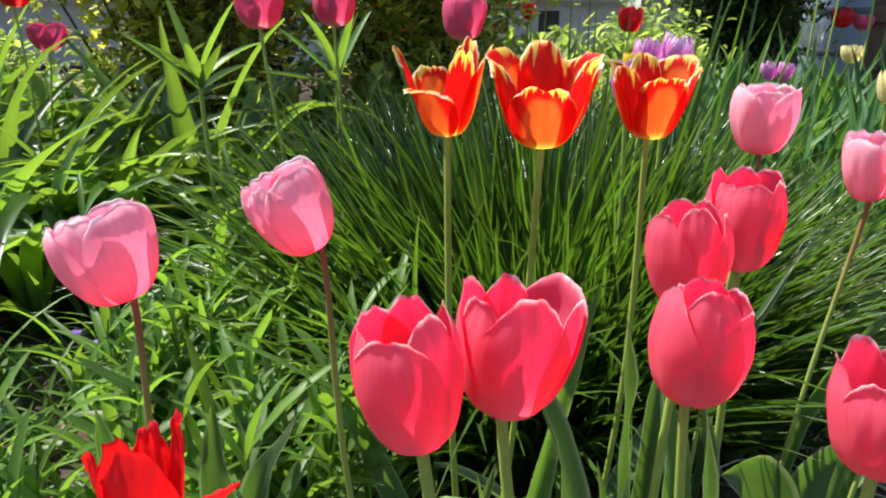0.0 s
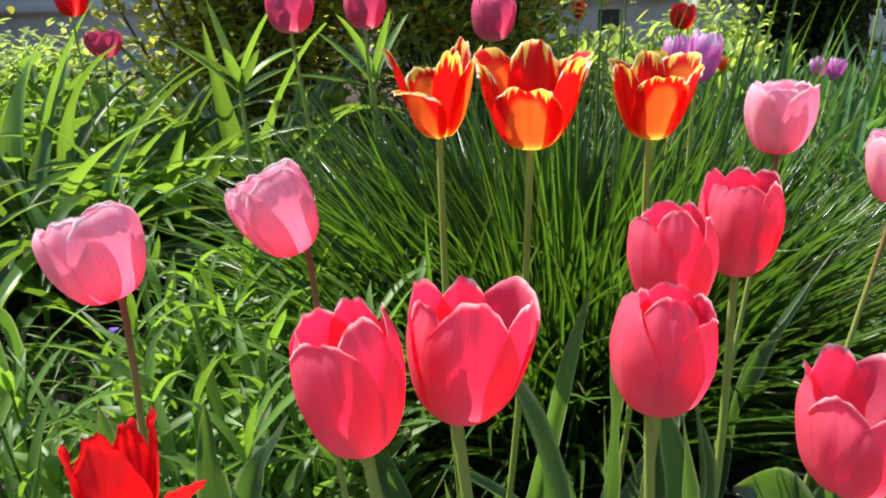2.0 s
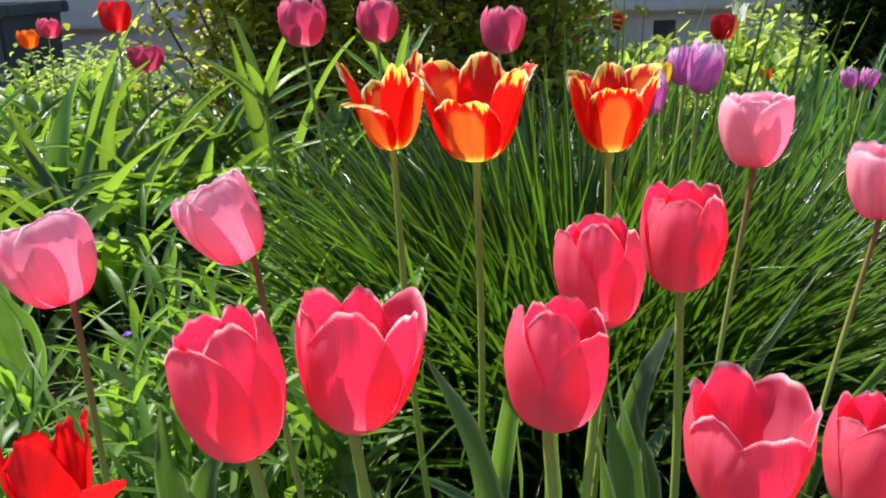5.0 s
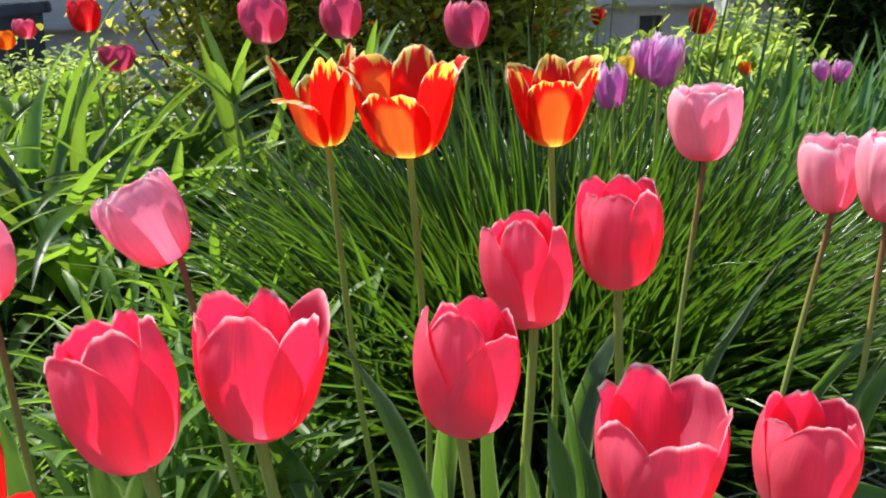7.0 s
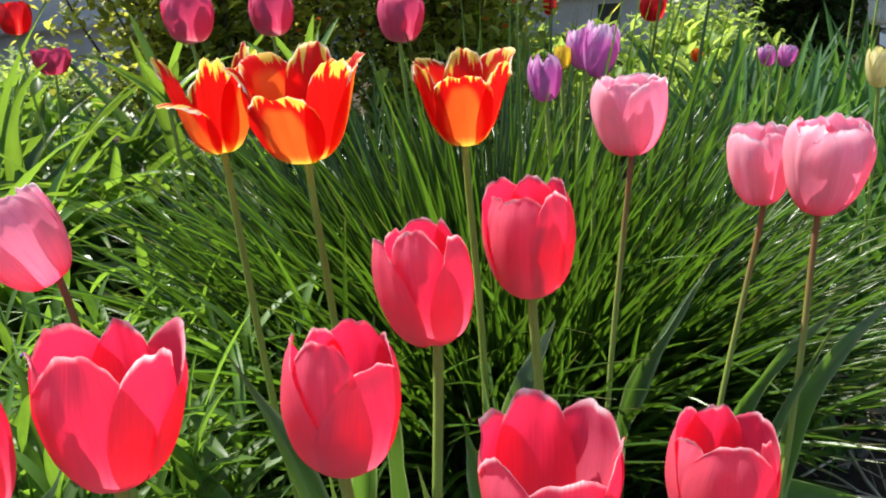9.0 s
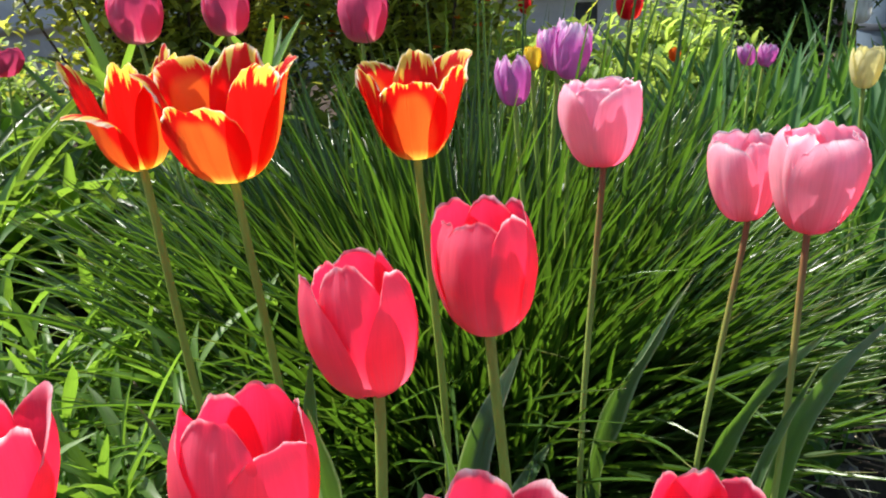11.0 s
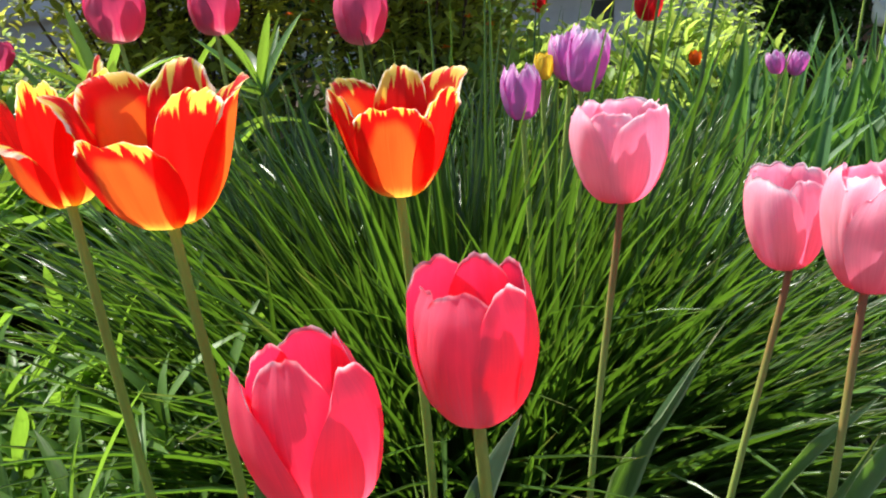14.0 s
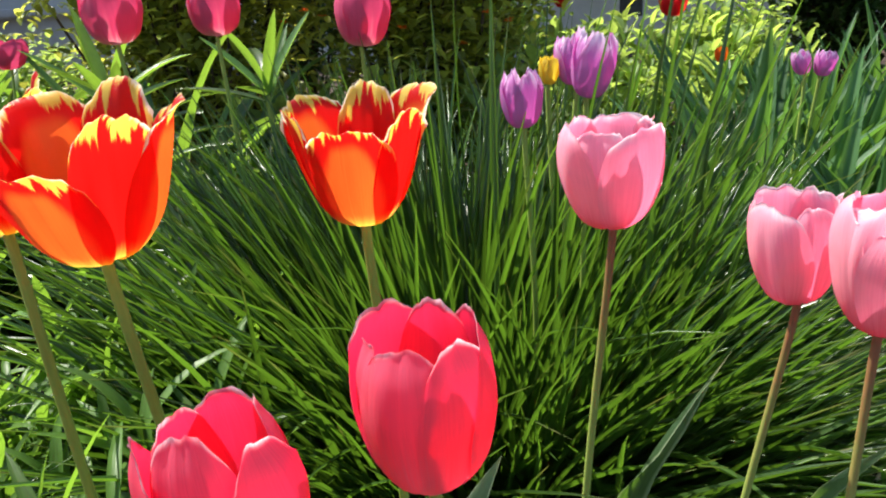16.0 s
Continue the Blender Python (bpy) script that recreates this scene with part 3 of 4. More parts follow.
tulip("coral", (0.1950, 0.4800, 0.4318), (0.1856, 0.5080), 0.0247, 0.0654, -8, -1, 1, CORAL_LABEL, (), spreads=(-2, -1, -1, -3, 0, -1), lengths=(1.0, 1.0, 1, 1.02, 1, 0.97), thick=0.0028, paths=((((0.165, 0.53, 0.15), (0.172, 0.55, 0.27), (0.186, 0.57, 0.32), (0.210, 0.59, 0.362)), 0.025, -80), (((0.19, 0.51, 0.15), (0.170, 0.515, 0.27), (0.158, 0.517, 0.374)), 0.019, -60),))
tulip("coral_open", (0.1999, 0.3040, 0.4019), (0.2039, 0.3220), 0.0252, 0.0575, 14, 2, -4, "coral red tulip with a wide open cup", ((150, 40, 0.22, 0.07, 40, 0.02), (-10, 45, 0.26, 0.05, 50, 0.02)), thick=0.0029, lengths=(0.88, 0.96, 0.98, 1.08, 1.0, 0.97), spreads=(0, 2, 2, -2, 0, 1), widths=(0.95, 0.9, 1, 1.15, 1, 0.9))
tulip("coral", (0.2758, 0.3660, 0.3584), (0.2818, 0.3840), 0.0227, 0.0620, 0, 2, -2, "short coral red tulip with a neat round opening", ((10, 45, 0.24, 0.06, 50, 0.02), (120, 40, 0.24, 0.075, 40, 0.02), (60, 50, 0.26, 0.05, 40, 0.02)), thick=0.0029, lengths=(1.04, 0.97, 1, 1, 1, 0.97), spreads=(0, 1, 0, 0, 2, 1))
# scarlet lily-flowered
tulip("scarlet", (-0.1570, 0.3380, 0.3330), (-0.1520, 0.3530), 0.0220, 0.0620, 4, 0, -4, "scarlet tulip with pointed petals that bend outwards", (), spreads=(-3, 36, -1, -2, 0, 1), lengths=(1.06, 0.92, 1.16, 1.0, 0.95, 1.06), widths=(1.15, 0.62, 0.7, 0.9, 0.8, 0.5), tips=(0.1, 0.25, 0.12, 0.2, 0.2, 0.3), paths=((((-0.156, 0.450, 0.15), (-0.158, 0.452, 0.27), (-0.154, 0.450, 0.348)), 0.034, -112), (((-0.140, 0.44, 0.15), (-0.128, 0.450, 0.275), (-0.096, 0.452, 0.340)), 0.022, -110), (((-0.22, 0.44, 0.15), (-0.235, 0.46, 0.27), (-0.240, 0.465, 0.335)), 0.022, -70),))
# flamed three
tulip("flame", (0.0030, 0.5390, 0.5078), (0.0213, 0.5820), 0.0236, 0.0625, -36, 0, 2, FLAME_LABEL, (), spreads=(0, 0, 1, 2, 4, 10), lengths=(0.64, 1.02, 1, 1, 0.72, 0.98), lips=(0.42, 0.06, 0.1, 0.1, 0.1, 0.1), widths=(1, 1, 1, 1, 0.8, 0.55), paths=((((-0.02, 0.56, 0.12), (-0.06, 0.55, 0.24), (-0.10, 0.55, 0.31)), 0.025, -80),))
tulip("flame", (0.0648, 0.5120, 0.5068), (0.0356, 0.5700), 0.0326, 0.0622, -8, 0, 2, FLAME_LABEL, (), spreads=(0, 2, 0, 0, 0, 2), lengths=(0.76, 1.0, 0.98, 1.03, 0.98, 0.98), lips=(0.02, 0.1, 0.1, 0.1, 0.1, 0.1), widths=(0.85, 1, 1, 1.15, 1, 1), paths=((((0.06, 0.52, 0.15), (0.085, 0.49, 0.32), (0.104, 0.475, 0.425)), 0.020, -80),))
tulip("flame", (0.1530, 0.5785, 0.4970), (0.1356, 0.6120), 0.0276, 0.0580, 4, 1, 2, FLAME_LABEL, ((30, 76, 0.24, 0.03, 30, 0.02), (200, 70, 0.24, 0.03, 40, 0.02)), spreads=(-2, 3, 3, 0, 3, 3), lengths=(0.94, 1, 1, 1, 1, 1), widths=(0.85, 1, 1, 1, 1, 1))
# pale pink at the far end of the grass
tulip("pink", (0.2676, 0.6500, 0.4675), (0.2476, 0.6700), 0.0269, 0.0581, 45, -2, 0, PINK_LABEL, (), paths=((((0.258, 0.67, 0.12), (0.266, 0.67, 0.22), (0.295, 0.675, 0.30), (0.345, 0.69, 0.372)), 0.020, -70),), thick=0.0022)
tulip("pink", (0.3605, 0.6380, 0.4294), (0.3285, 0.6600), 0.0227, 0.0579, 70, -4, 0, PINK_LABEL, (), paths=((((0.345, 0.65, 0.2), (0.375, 0.64, 0.285), (0.425, 0.64, 0.345)), 0.017, -80),), thick=0.0022)
tulip("pink_bowl", (0.3840, 0.5890, 0.4375), (0.3609, 0.6000), 0.0276, 0.0633, 10, 2, 0, PINK_LABEL, (), paths=((((0.372, 0.60, 0.15), (0.388, 0.60, 0.264), (0.411, 0.60, 0.323), (0.455, 0.61, 0.375)), 0.017, -100), (((0.345, 0.58, 0.12), (0.360, 0.575, 0.26), (0.400, 0.578, 0.365)), 0.011, -100),), thick=0.0022)

# ---------------------------------------------------------------- the tulips behind
far_leaves = ((30, 70, 0.22, 0.035, 40, 0.02), (200, 72, 0.24, 0.035, 40, 0.02))


def behind(style, foot, root, R, H, lean, label):
    tulip(style, foot, root, R, H, random.uniform(0, 60), lean, 0, label, far_leaves if foot[1] > 1.3 else (), fine=foot[1] < 1.3, group="tulips behind")


behind("rose", (-0.242, 1.079, 0.529), (-0.20, 1.09), 0.031, 0.066, 0, "deep rose tulip, shaded, tall green stem")
behind("rose", (-0.152, 1.139, 0.527), (-0.13, 1.15), 0.029, 0.060, 2, "dull rose tulip in front of the shrub")
behind("rose", (0.026, 1.112, 0.511), (0.04, 1.13), 0.029, 0.064, 6, "deep rose tulip tilted over the grass")
behind("wine", (-0.807, 1.649, 0.434), (-0.85, 1.66), 0.037, 0.056, 0, "wine red tulip above strap leaves")
behind("red", (-0.833, 1.594, 0.522), (-0.86, 1.60), 0.032, 0.066, 4, "red tulip with a pale foot beside the shrub")
behind("orange", (-1.61, 2.362, 0.430), (-1.60, 2.37), 0.032, 0.060, 0, "orange tulip among pale foliage")
behind("rose", (-1.493, 2.303, 0.465), (-1.49, 2.31), 0.034, 0.060, 8, "rose tulip with white petal edges")
behind("red", (0.484, 2.109, 0.425), (0.47, 2.12), 0.031, 0.064, 3, "red tulip with a cream foot, far back")
behind("lilac", (0.264, 0.926, 0.482), (0.25, 0.95), 0.018, 0.056, 8, "lilac tulip rising out of the grass")
behind("lilac", (0.210, 0.903, 0.463), (0.20, 0.93), 0.017, 0.050, -3, "lilac tulip half hidden by grass blades")
behind("lilac", (0.254, 0.990, 0.482), (0.25, 1.0), 0.016, 0.046, -4, "lilac tulip half hidden by grass blades")
behind("white", (1.396, 3.068, 0.275), (1.40, 3.08), 0.050, 0.100, 3, "white tulip with pointed petals")
behind("orange", (0.589, 2.076, 0.325), (0.585, 2.08), 0.014, 0.034, 0, "small orange tulip among leaves")
behind("lilac", (0.560, 1.362, 0.418), (0.56, 1.37), 0.0125, 0.032, -12, "small lilac tulip among leaves")
behind("lilac", (0.584, 1.366, 0.414), (0.585, 1.375), 0.0135, 0.035, 10, "small lilac tulip among leaves")
behind("pale_yellow", (0.612, 1.080, 0.428), (0.61, 1.09), 0.017, 0.048, 0, "pale yellow tulip among leaves")
behind("yellow", (0.2300, 0.985, 0.484), (0.226, 1.0), 0.0095, 0.026, 3, "bright yellow tulip behind the lilac ones")
behind("pale_yellow", (0.071, 2.2, 0.395), (0.075, 2.21), 0.022, 0.044, -4, "pale yellow tulip among the shrub leaves")
behind("red", (0.24, 2.30, 0.440), (0.24, 2.31), 0.017, 0.050, 0, "small coral tulip far back by the wall")
behind("white", (0.64, 2.75, 0.420), (0.64, 2.76), 0.026, 0.060, 0, "small white tulip far back by the wall")
behind("red", (1.52, 3.10, 0.345), (1.52, 3.11), 0.040, 0.075, 0, "small red tulip far back")
behind("rose", (1.60, 3.10, 0.335), (1.60, 3.11), 0.036, 0.060, 4, "small rose tulip far back")
behind("pale_yellow", (1.40, 2.75, 0.260), (1.40, 2.76), 0.035, 0.060, 0, "cream yellow tulip far back")
behind("cream", (0.905, 1.98, 0.555), (0.88, 1.98), 0.050, 0.060, 0, "cream tulip flushed with red on a tall stem")
behind("cream", (0.975, 2.02, 0.552), (0.96, 2.02), 0.050, 0.060, 2, "cream tulip flushed with red on a tall stem")
behind("cream", (1.06, 2.02, 0.575), (1.05, 2.02), 0.045, 0.060, 0, "cream tulip flushed with red on a tall stem")


# ---------------------------------------------------------------- the grass clump
def grass_clump(centre, count):
    """Blades from a broad tuft: upright in the middle, leaning outwards towards its rim, many of them crossing."""
    s = Sheet()
    rng = np.random.default_rng(3)
    for _ in range(count):
        az, far = rng.uniform(0, 2 * math.pi), math.sqrt(rng.uniform())
        root = (centre[0] + 0.27 * far * math.cos(az), centre[1] + 0.20 * far * math.sin(az), 0.0)
        out = min(1.0, max(0.0, 0.12 + 0.80 * far * rng.uniform(0.35, 1.0) + rng.normal(0, 0.08)))
        az += rng.normal(0, 0.55)
        if root[0] > centre[0] + 0.06 and math.sin(az) < -0.15 and out > 0.42 and rng.uniform() < 0.72:
            continue
        if root[0] < centre[0] - 0.05 and math.sin(az) < -0.3 and rng.uniform() < 0.45:
            continue
        length = rng.uniform(0.28, 0.55) * (1.06 - 0.16 * far) * (1.0 - 0.20 * max(0.0, math.cos(az + 0.35)) * out)
        if rng.uniform() < 0.02 and root[0] > 0.16:
            out, length = out * 0.25, rng.uniform(0.52, 0.66)
        bend = 10 + 44 * out * rng.uniform(0.2, 1.4) + (rng.uniform(20, 70) if rng.uniform() < 0.12 else 0)
        blade(s, root, az, 89 - 42 * out + rng.normal(0, 6), length, rng.uniform(0.0042, 0.0088), bend, "grass", 9, 0.8, rng.normal(0, 22), 0.0, 2)
    for _ in range(count // 8):
        root = (centre[0] + rng.uniform(0.02, 0.18), centre[1] + rng.uniform(-0.16, 0.04), 0.0)
        blade(s, root, rng.normal(-0.30, 0.26), rng.uniform(38, 64), rng.uniform(0.32, 0.46), rng.uniform(0.0044, 0.0090), rng.uniform(4, 34), "grass", 9, 0.8, rng.normal(0, 15), 0.0, 2)
    return tagged(new("grass_clump", s.mesh("grass_clump", GRASS)), "dense clump of fine dark green arching grass blades", "grass", kind="stuff")


grass_clump((0.13, 1.0), 2700)


# ---------------------------------------------------------------- strap-leaved plants
def strap_plant(place, leaves, length, width, seed, bend_lo=40, bend_hi=140):
    rng = random.Random(seed)
    head = thing("strap_leaf_plant", (*place, 0), "clump of broad bright green arching strap leaves", "plant", "strap-leaved plants")
    for k in range(leaves):
        az = k * 2.4 + rng.uniform(-0.4, 0.4)
        s = Sheet()
        blade(s, (0.012 * math.cos(az), 0.012 * math.sin(az), 0), az, rng.uniform(55, 86), length * rng.uniform(0.65, 1.1), width * rng.uniform(0.8, 1.25), rng.uniform(bend_lo, bend_hi), "strap", 12, 0.45, rng.uniform(-45, 45), 0.09, 4)
        part("leaf", s.mesh("leaf", STRAP), head)
    return head


tall_spots = random.Random(31)
for k in range(34):
    strap_plant((tall_spots.uniform(-1.6, -0.42), tall_spots.uniform(1.35, 1.80)), tall_spots.randint(6, 9), tall_spots.uniform(0.44, 0.60), tall_spots.uniform(0.032, 0.054), 300 + k, 25, 115)

rng = random.Random(11)
for k in range(40):
    x, y = rng.uniform(-1.5, -0.22), rng.uniform(1.12, 1.95)
    if x > -0.35 and y < 1.15:
        continue
    strap_plant((x, y), rng.randint(5, 8), (rng.uniform(0.46, 0.60) if y > 1.35 and x < -0.5 else rng.uniform(0.32, 0.46)), rng.uniform(0.030, 0.050), k)


for k in range(12):
    strap_plant((rng.uniform(-0.40, 0.05), rng.uniform(1.40, 1.80)), rng.randint(6, 9), rng.uniform(0.30, 0.40), rng.uniform(0.022, 0.034), 400 + k)


# ---------------------------------------------------------------- blue-green tulip leaves at the right
def leaf_fan(place, leaves, length, width, seed):
    rng = random.Random(seed)
    head = thing("tulip_foliage", (*place, 0), "upright blue-green lance leaves without a bloom", "plant", "tulip foliage")
    for k in range(leaves):
        az = k * 2.4 + rng.uniform(-0.4, 0.4)
        s = Sheet()
        blade(s, (0.01 * math.cos(az), 0.01 * math.sin(az), 0), az, rng.uniform(72, 88), length * rng.uniform(0.7, 1.1), width * rng.uniform(0.7, 1.2), rng.uniform(5, 40), "lance", 10, 0.4, rng.uniform(-20, 20), 0.03, 4)
        part("leaf", s.mesh("leaf", BLUE_LEAF), head)
    return head


for k in range(165):
    x, y = rng.uniform(0.30, 1.5), rng.uniform(1.22, 2.3)
    if x < 0.36 + (y - 1.2) * 0.25 or math.hypot(x - 0.95, y - 2.0) < 0.06:
        continue
    leaf_fan((x, y), rng.randint(4, 6), rng.uniform(0.36, 0.46) - max(0.0, y - 1.5) * 0.04, rng.uniform(0.024, 0.040), 100 + k)
for k in range(34):
    leaf_fan((rng.uniform(0.54, 1.05), rng.uniform(1.08, 1.30)), rng.randint(4, 6), rng.uniform(0.30, 0.42), rng.uniform(0.022, 0.036), 500 + k)


# ---------------------------------------------------------------- lance-leaved weeds in front of the grass
def weed_shoots(name, spots, material, label, leaf_len, leaf_wide, height):
    s = Sheet()
    rng = np.random.default_rng(len(spots))
    for x, y in spots:
        tall = height * rng.uniform(0.6, 1.15)
        lean, way = rng.uniform(0, 0.35), rng.uniform(0, 6.28)
        tip = Vector((x + tall * lean * math.cos(way), y + tall * lean * math.sin(way), tall))
        foot = Vector((x, y, 0))
        path = curve_through([foot, foot.lerp(tip, 0.5) + Vector((0, 0, 0.01)), tip], 5)
        tube(s, path, [0.0014] * 6, 5)
        for k in range(int(rng.integers(8, 13))):
            f = 0.15 + 0.85 * rng.uniform()
            az = k * 2.4 + rng.uniform(-0.5, 0.5)
            blade(s, foot.lerp(tip, f), az, rng.uniform(32, 82), leaf_len * rng.uniform(0.6, 1.25), leaf_wide * rng.uniform(0.7, 1.25), rng.uniform(5, 55), "lance", 5, 0.35, rng.normal(0, 15), 0.0, 2)
    return tagged(new(name, s.mesh(name, material)), label, "weeds", kind="stuff")


rng = random.Random(21)
spots = []
while len(spots) < 170:
    x, y = rng.uniform(-0.52, 0.10), rng.uniform(0.46, 1.02)
    if rng.random() < (x + 0.19) / 0.18:
        continue
    if x < -0.36 and y > 0.60 and rng.random() < 0.93:
        continue
    if x + 0.62 > (y - 0.46) * 0.2 and not (x < -0.42 and y > 0.8):
        spots.append((x, y))
weed_shoots("lance_weeds", spots, LANCE, "bright green lance-leaved weeds crowding before the grass", 0.090, 0.0122, 0.25)

# loose grass blades arching across the weeds
s = Sheet()
r2 = np.random.default_rng(5)
for _ in range(190):
    x, y = r2.uniform(-0.75, 0.1) if r2.uniform() < 0.6 else r2.uniform(-0.60, -0.22), r2.uniform(0.5, 1.1)
    blade(s, (x, y, 0), r2.uniform(0, 6.28), r2.uniform(45, 80), r2.uniform(0.16, 0.34), r2.uniform(0.004, 0.008), r2.uniform(40, 110), "grass", 8, 0.4, r2.normal(0, 15), 0.0, 2)
tagged(new("loose_grass", s.mesh("loose_grass", LANCE)), "loose light green grass blades arching over the soil", "grass", kind="stuff")

# low broad-leaved weeds
spots = [(rng.uniform(0.44, 0.95), rng.uniform(0.95, 1.35)) for _ in range(46)] + [(rng.uniform(0.44, 0.53), rng.uniform(0.86, 1.00)) for _ in range(10)]
weed_shoots("broad_weeds", spots, WEED_LEAF, "low broad-leaved weeds at the edge of bare soil", 0.055, 0.022, 0.20)
spots = [(rng.uniform(-0.9, -0.3), rng.uniform(0.65, 1.1)) for _ in range(26)] + [(rng.uniform(0.15, 0.5), rng.uniform(0.55, 0.85)) for _ in range(14)]
weed_shoots("low_weeds", spots, WEED_LEAF, "low round-leaved weeds on the soil", 0.035, 0.018, 0.06)
spots = [(rng.uniform(-0.1, 0.85), rng.uniform(2.3, 3.0)) for _ in range(150)] + [(rng.uniform(0.15, 0.75), rng.uniform(2.4, 3.0)) for _ in range(60)] + [(rng.uniform(-0.45, 0.15), rng.uniform(1.85, 2.1)) for _ in range(70)]
weed_shoots("far_foliage", spots, PALE_LEAF, "pale green leafy garden plants in the distance", 0.075, 0.030, 0.31)

spots = [(rng.uniform(-2.2, -0.80), rng.uniform(1.85, 2.60)) for _ in range(150)]
weed_shoots("pale_foliage", spots, LANCE, "pale lime leafy plants behind the strap leaves", 0.085, 0.034, 0.27)


# ---------------------------------------------------------------- lily shoot with a whorl of leaves
def lily_shoot(place, top, seed):
    rng = random.Random(seed)
    head = thing("lily_shoot", (*place, 0), "young lily shoot with a whorl of narrow bright leaves", "plant", "lily shoots")
    s = Sheet()
    tube(s, curve_through([(0, 0, 0), (0.004, 0.003, top * 0.5), (0, 0, top)], 8), [0.004] * 9, 8)
    part("stem", s.mesh("stem", STEM), head)
    for k in range(9):
        az = k * 2 * math.pi / 9 + rng.uniform(-0.25, 0.25)
        s = Sheet()
        blade(s, (0, 0, top - 0.01 * (k % 3)), az, rng.uniform(15, 70), rng.uniform(0.11, 0.16), 0.022, rng.uniform(-5, 40), "lance", 8, 0.35, 0.0, 0.0, 4)
        part("leaf", s.mesh("leaf", STRAP), head)


lily_shoot((-0.40, 1.30), 0.43, 1)
lily_shoot((-0.18, 1.34), 0.43, 2)


# ---------------------------------------------------------------- shrubs
def shrub(name, place, size, leaf_mat, leaf, count, stems, label, seed):
    """Many stems from the ground, small leaves all through an uneven crown."""
    rng = np.random.default_rng(seed)
    head = thing(name, (*place, 0), label, "shrub")
    tips = []
    for k in range(stems):
        az, out = rng.uniform(0, 6.28), rng.uniform(0.2, 1.0)
        end = Vector((size[0] * out * math.cos(az), size[1] * out * math.sin(az), size[2] * rng.uniform(0.75, 1.05)))
        mid = end * 0.5 + Vector((rng.normal(0, 0.05), rng.normal(0, 0.05), 0.06))
        path = curve_through([(end.x * 0.15, end.y * 0.15, -0.01), mid, end], 10)
        s = Sheet()
        tube(s, path, [0.0055 * (1 - 0.075 * i) for i in range(11)], 6)
        part("stem", s.mesh("stem", BARK), head)
        tips.append(path)
    s = Sheet()
    for _ in range(count):
        path = tips[int(rng.integers(0, stems))]
        p = path[int(rng.integers(2, 11))] + Vector(rng.normal(0, 0.075, 3))
        if p.z < 0.05:
            continue
        blade(s, p, rng.uniform(0, 6.28), rng.uniform(-30, 60), leaf * rng.uniform(0.6, 1.3), leaf * 0.6 * rng.uniform(0.7, 1.2), rng.uniform(-20, 60), "lance", 3, 0.3, 0.0, 0.0, 2)
    part("foliage", s.mesh("foliage", leaf_mat), head)["kind"] = "stuff"
    return head


shrub("shrub", (-0.66, 2.15), (0.44, 0.28, 0.95), BUSH_LEAF, 0.038, 8000, 26, "shrub with thin brown stems and small yellowish leaves", 7)
shrub("shrub", (-0.06, 2.15), (0.42, 0.25, 0.95), BUSH_LEAF, 0.038, 8000, 26, "shrub with thin brown stems and small yellowish leaves", 8)
shrub("shrub", (-0.12, 2.85), (0.32, 0.22, 0.60), PALE_LEAF, 0.038, 5500, 20, "light green leafy shrub behind the grass", 12)
shrub("shrub", (0.74, 2.95), (0.16, 0.15, 0.32), PALE_LEAF, 0.040, 1500, 12, "light green leafy shrub by the wall", 13)
shrub("shrub", (-1.75, 2.9), (0.45, 0.25, 0.24), PALE_LEAF, 0.042, 2600, 18, "light green leafy shrub by the wall", 14)
shrub("shrub", (1.26, 3.4), (0.52, 0.35, 1.05), DARK_LEAF, 0.045, 9000, 24, "dense dark green shrub against the wall", 9)
shrub("shrub", (-0.75, 3.2), (0.7, 0.3, 1.1), DARK_LEAF, 0.040, 5000, 20, "dense dark green shrub against the wall", 10)


# red blossom on the shrub behind the grass
blossoms = np.random.default_rng(44)
s = Sheet()
for _ in range(26):
    p = Vector((blossoms.uniform(-0.38, 0.22), blossoms.uniform(1.92, 2.05), blossoms.uniform(0.40, 0.62)))
    for k in range(5):
        blade(s, p, k * 1.257, blossoms.uniform(10, 50), 0.013, 0.011, 20, "lance", 3, 0.3, 0.0, 0.0, 2)
tagged(new("shrub_blossom", s.mesh("shrub_blossom", ORANGE)), "small orange-red blossoms on the shrub twigs", "blossom", kind="stuff")


# ---------------------------------------------------------------- bits on the soil
s = Sheet()
r3 = np.random.default_rng(17)
for _ in range(260):
    x, y = (r3.uniform(-0.95, -0.25), r3.uniform(0.6, 1.2)) if r3.uniform() < 0.5 else (r3.uniform(0.3, 0.95), r3.uniform(0.6, 1.2))
    az, long = r3.uniform(0, 6.28), r3.uniform(0.02, 0.11)
    z = ground_height(x, y) + 0.004
    a = Vector((x, y, z))
    b = a + Vector((math.cos(az) * long, math.sin(az) * long, r3.uniform(0, 0.015)))
    mid = (a + b) / 2 + Vector((r3.normal(0, 0.006), r3.normal(0, 0.006), 0.004))
    tube(s, curve_through([a, mid, b], 4), [r3.uniform(0.0006, 0.0018)] * 5, 5)
tagged(new("dry_twigs", s.mesh("dry_twigs", TWIG)), "dry straw and thin twigs lying on the soil", "twigs", kind="stuff")

bm = bmesh.new()
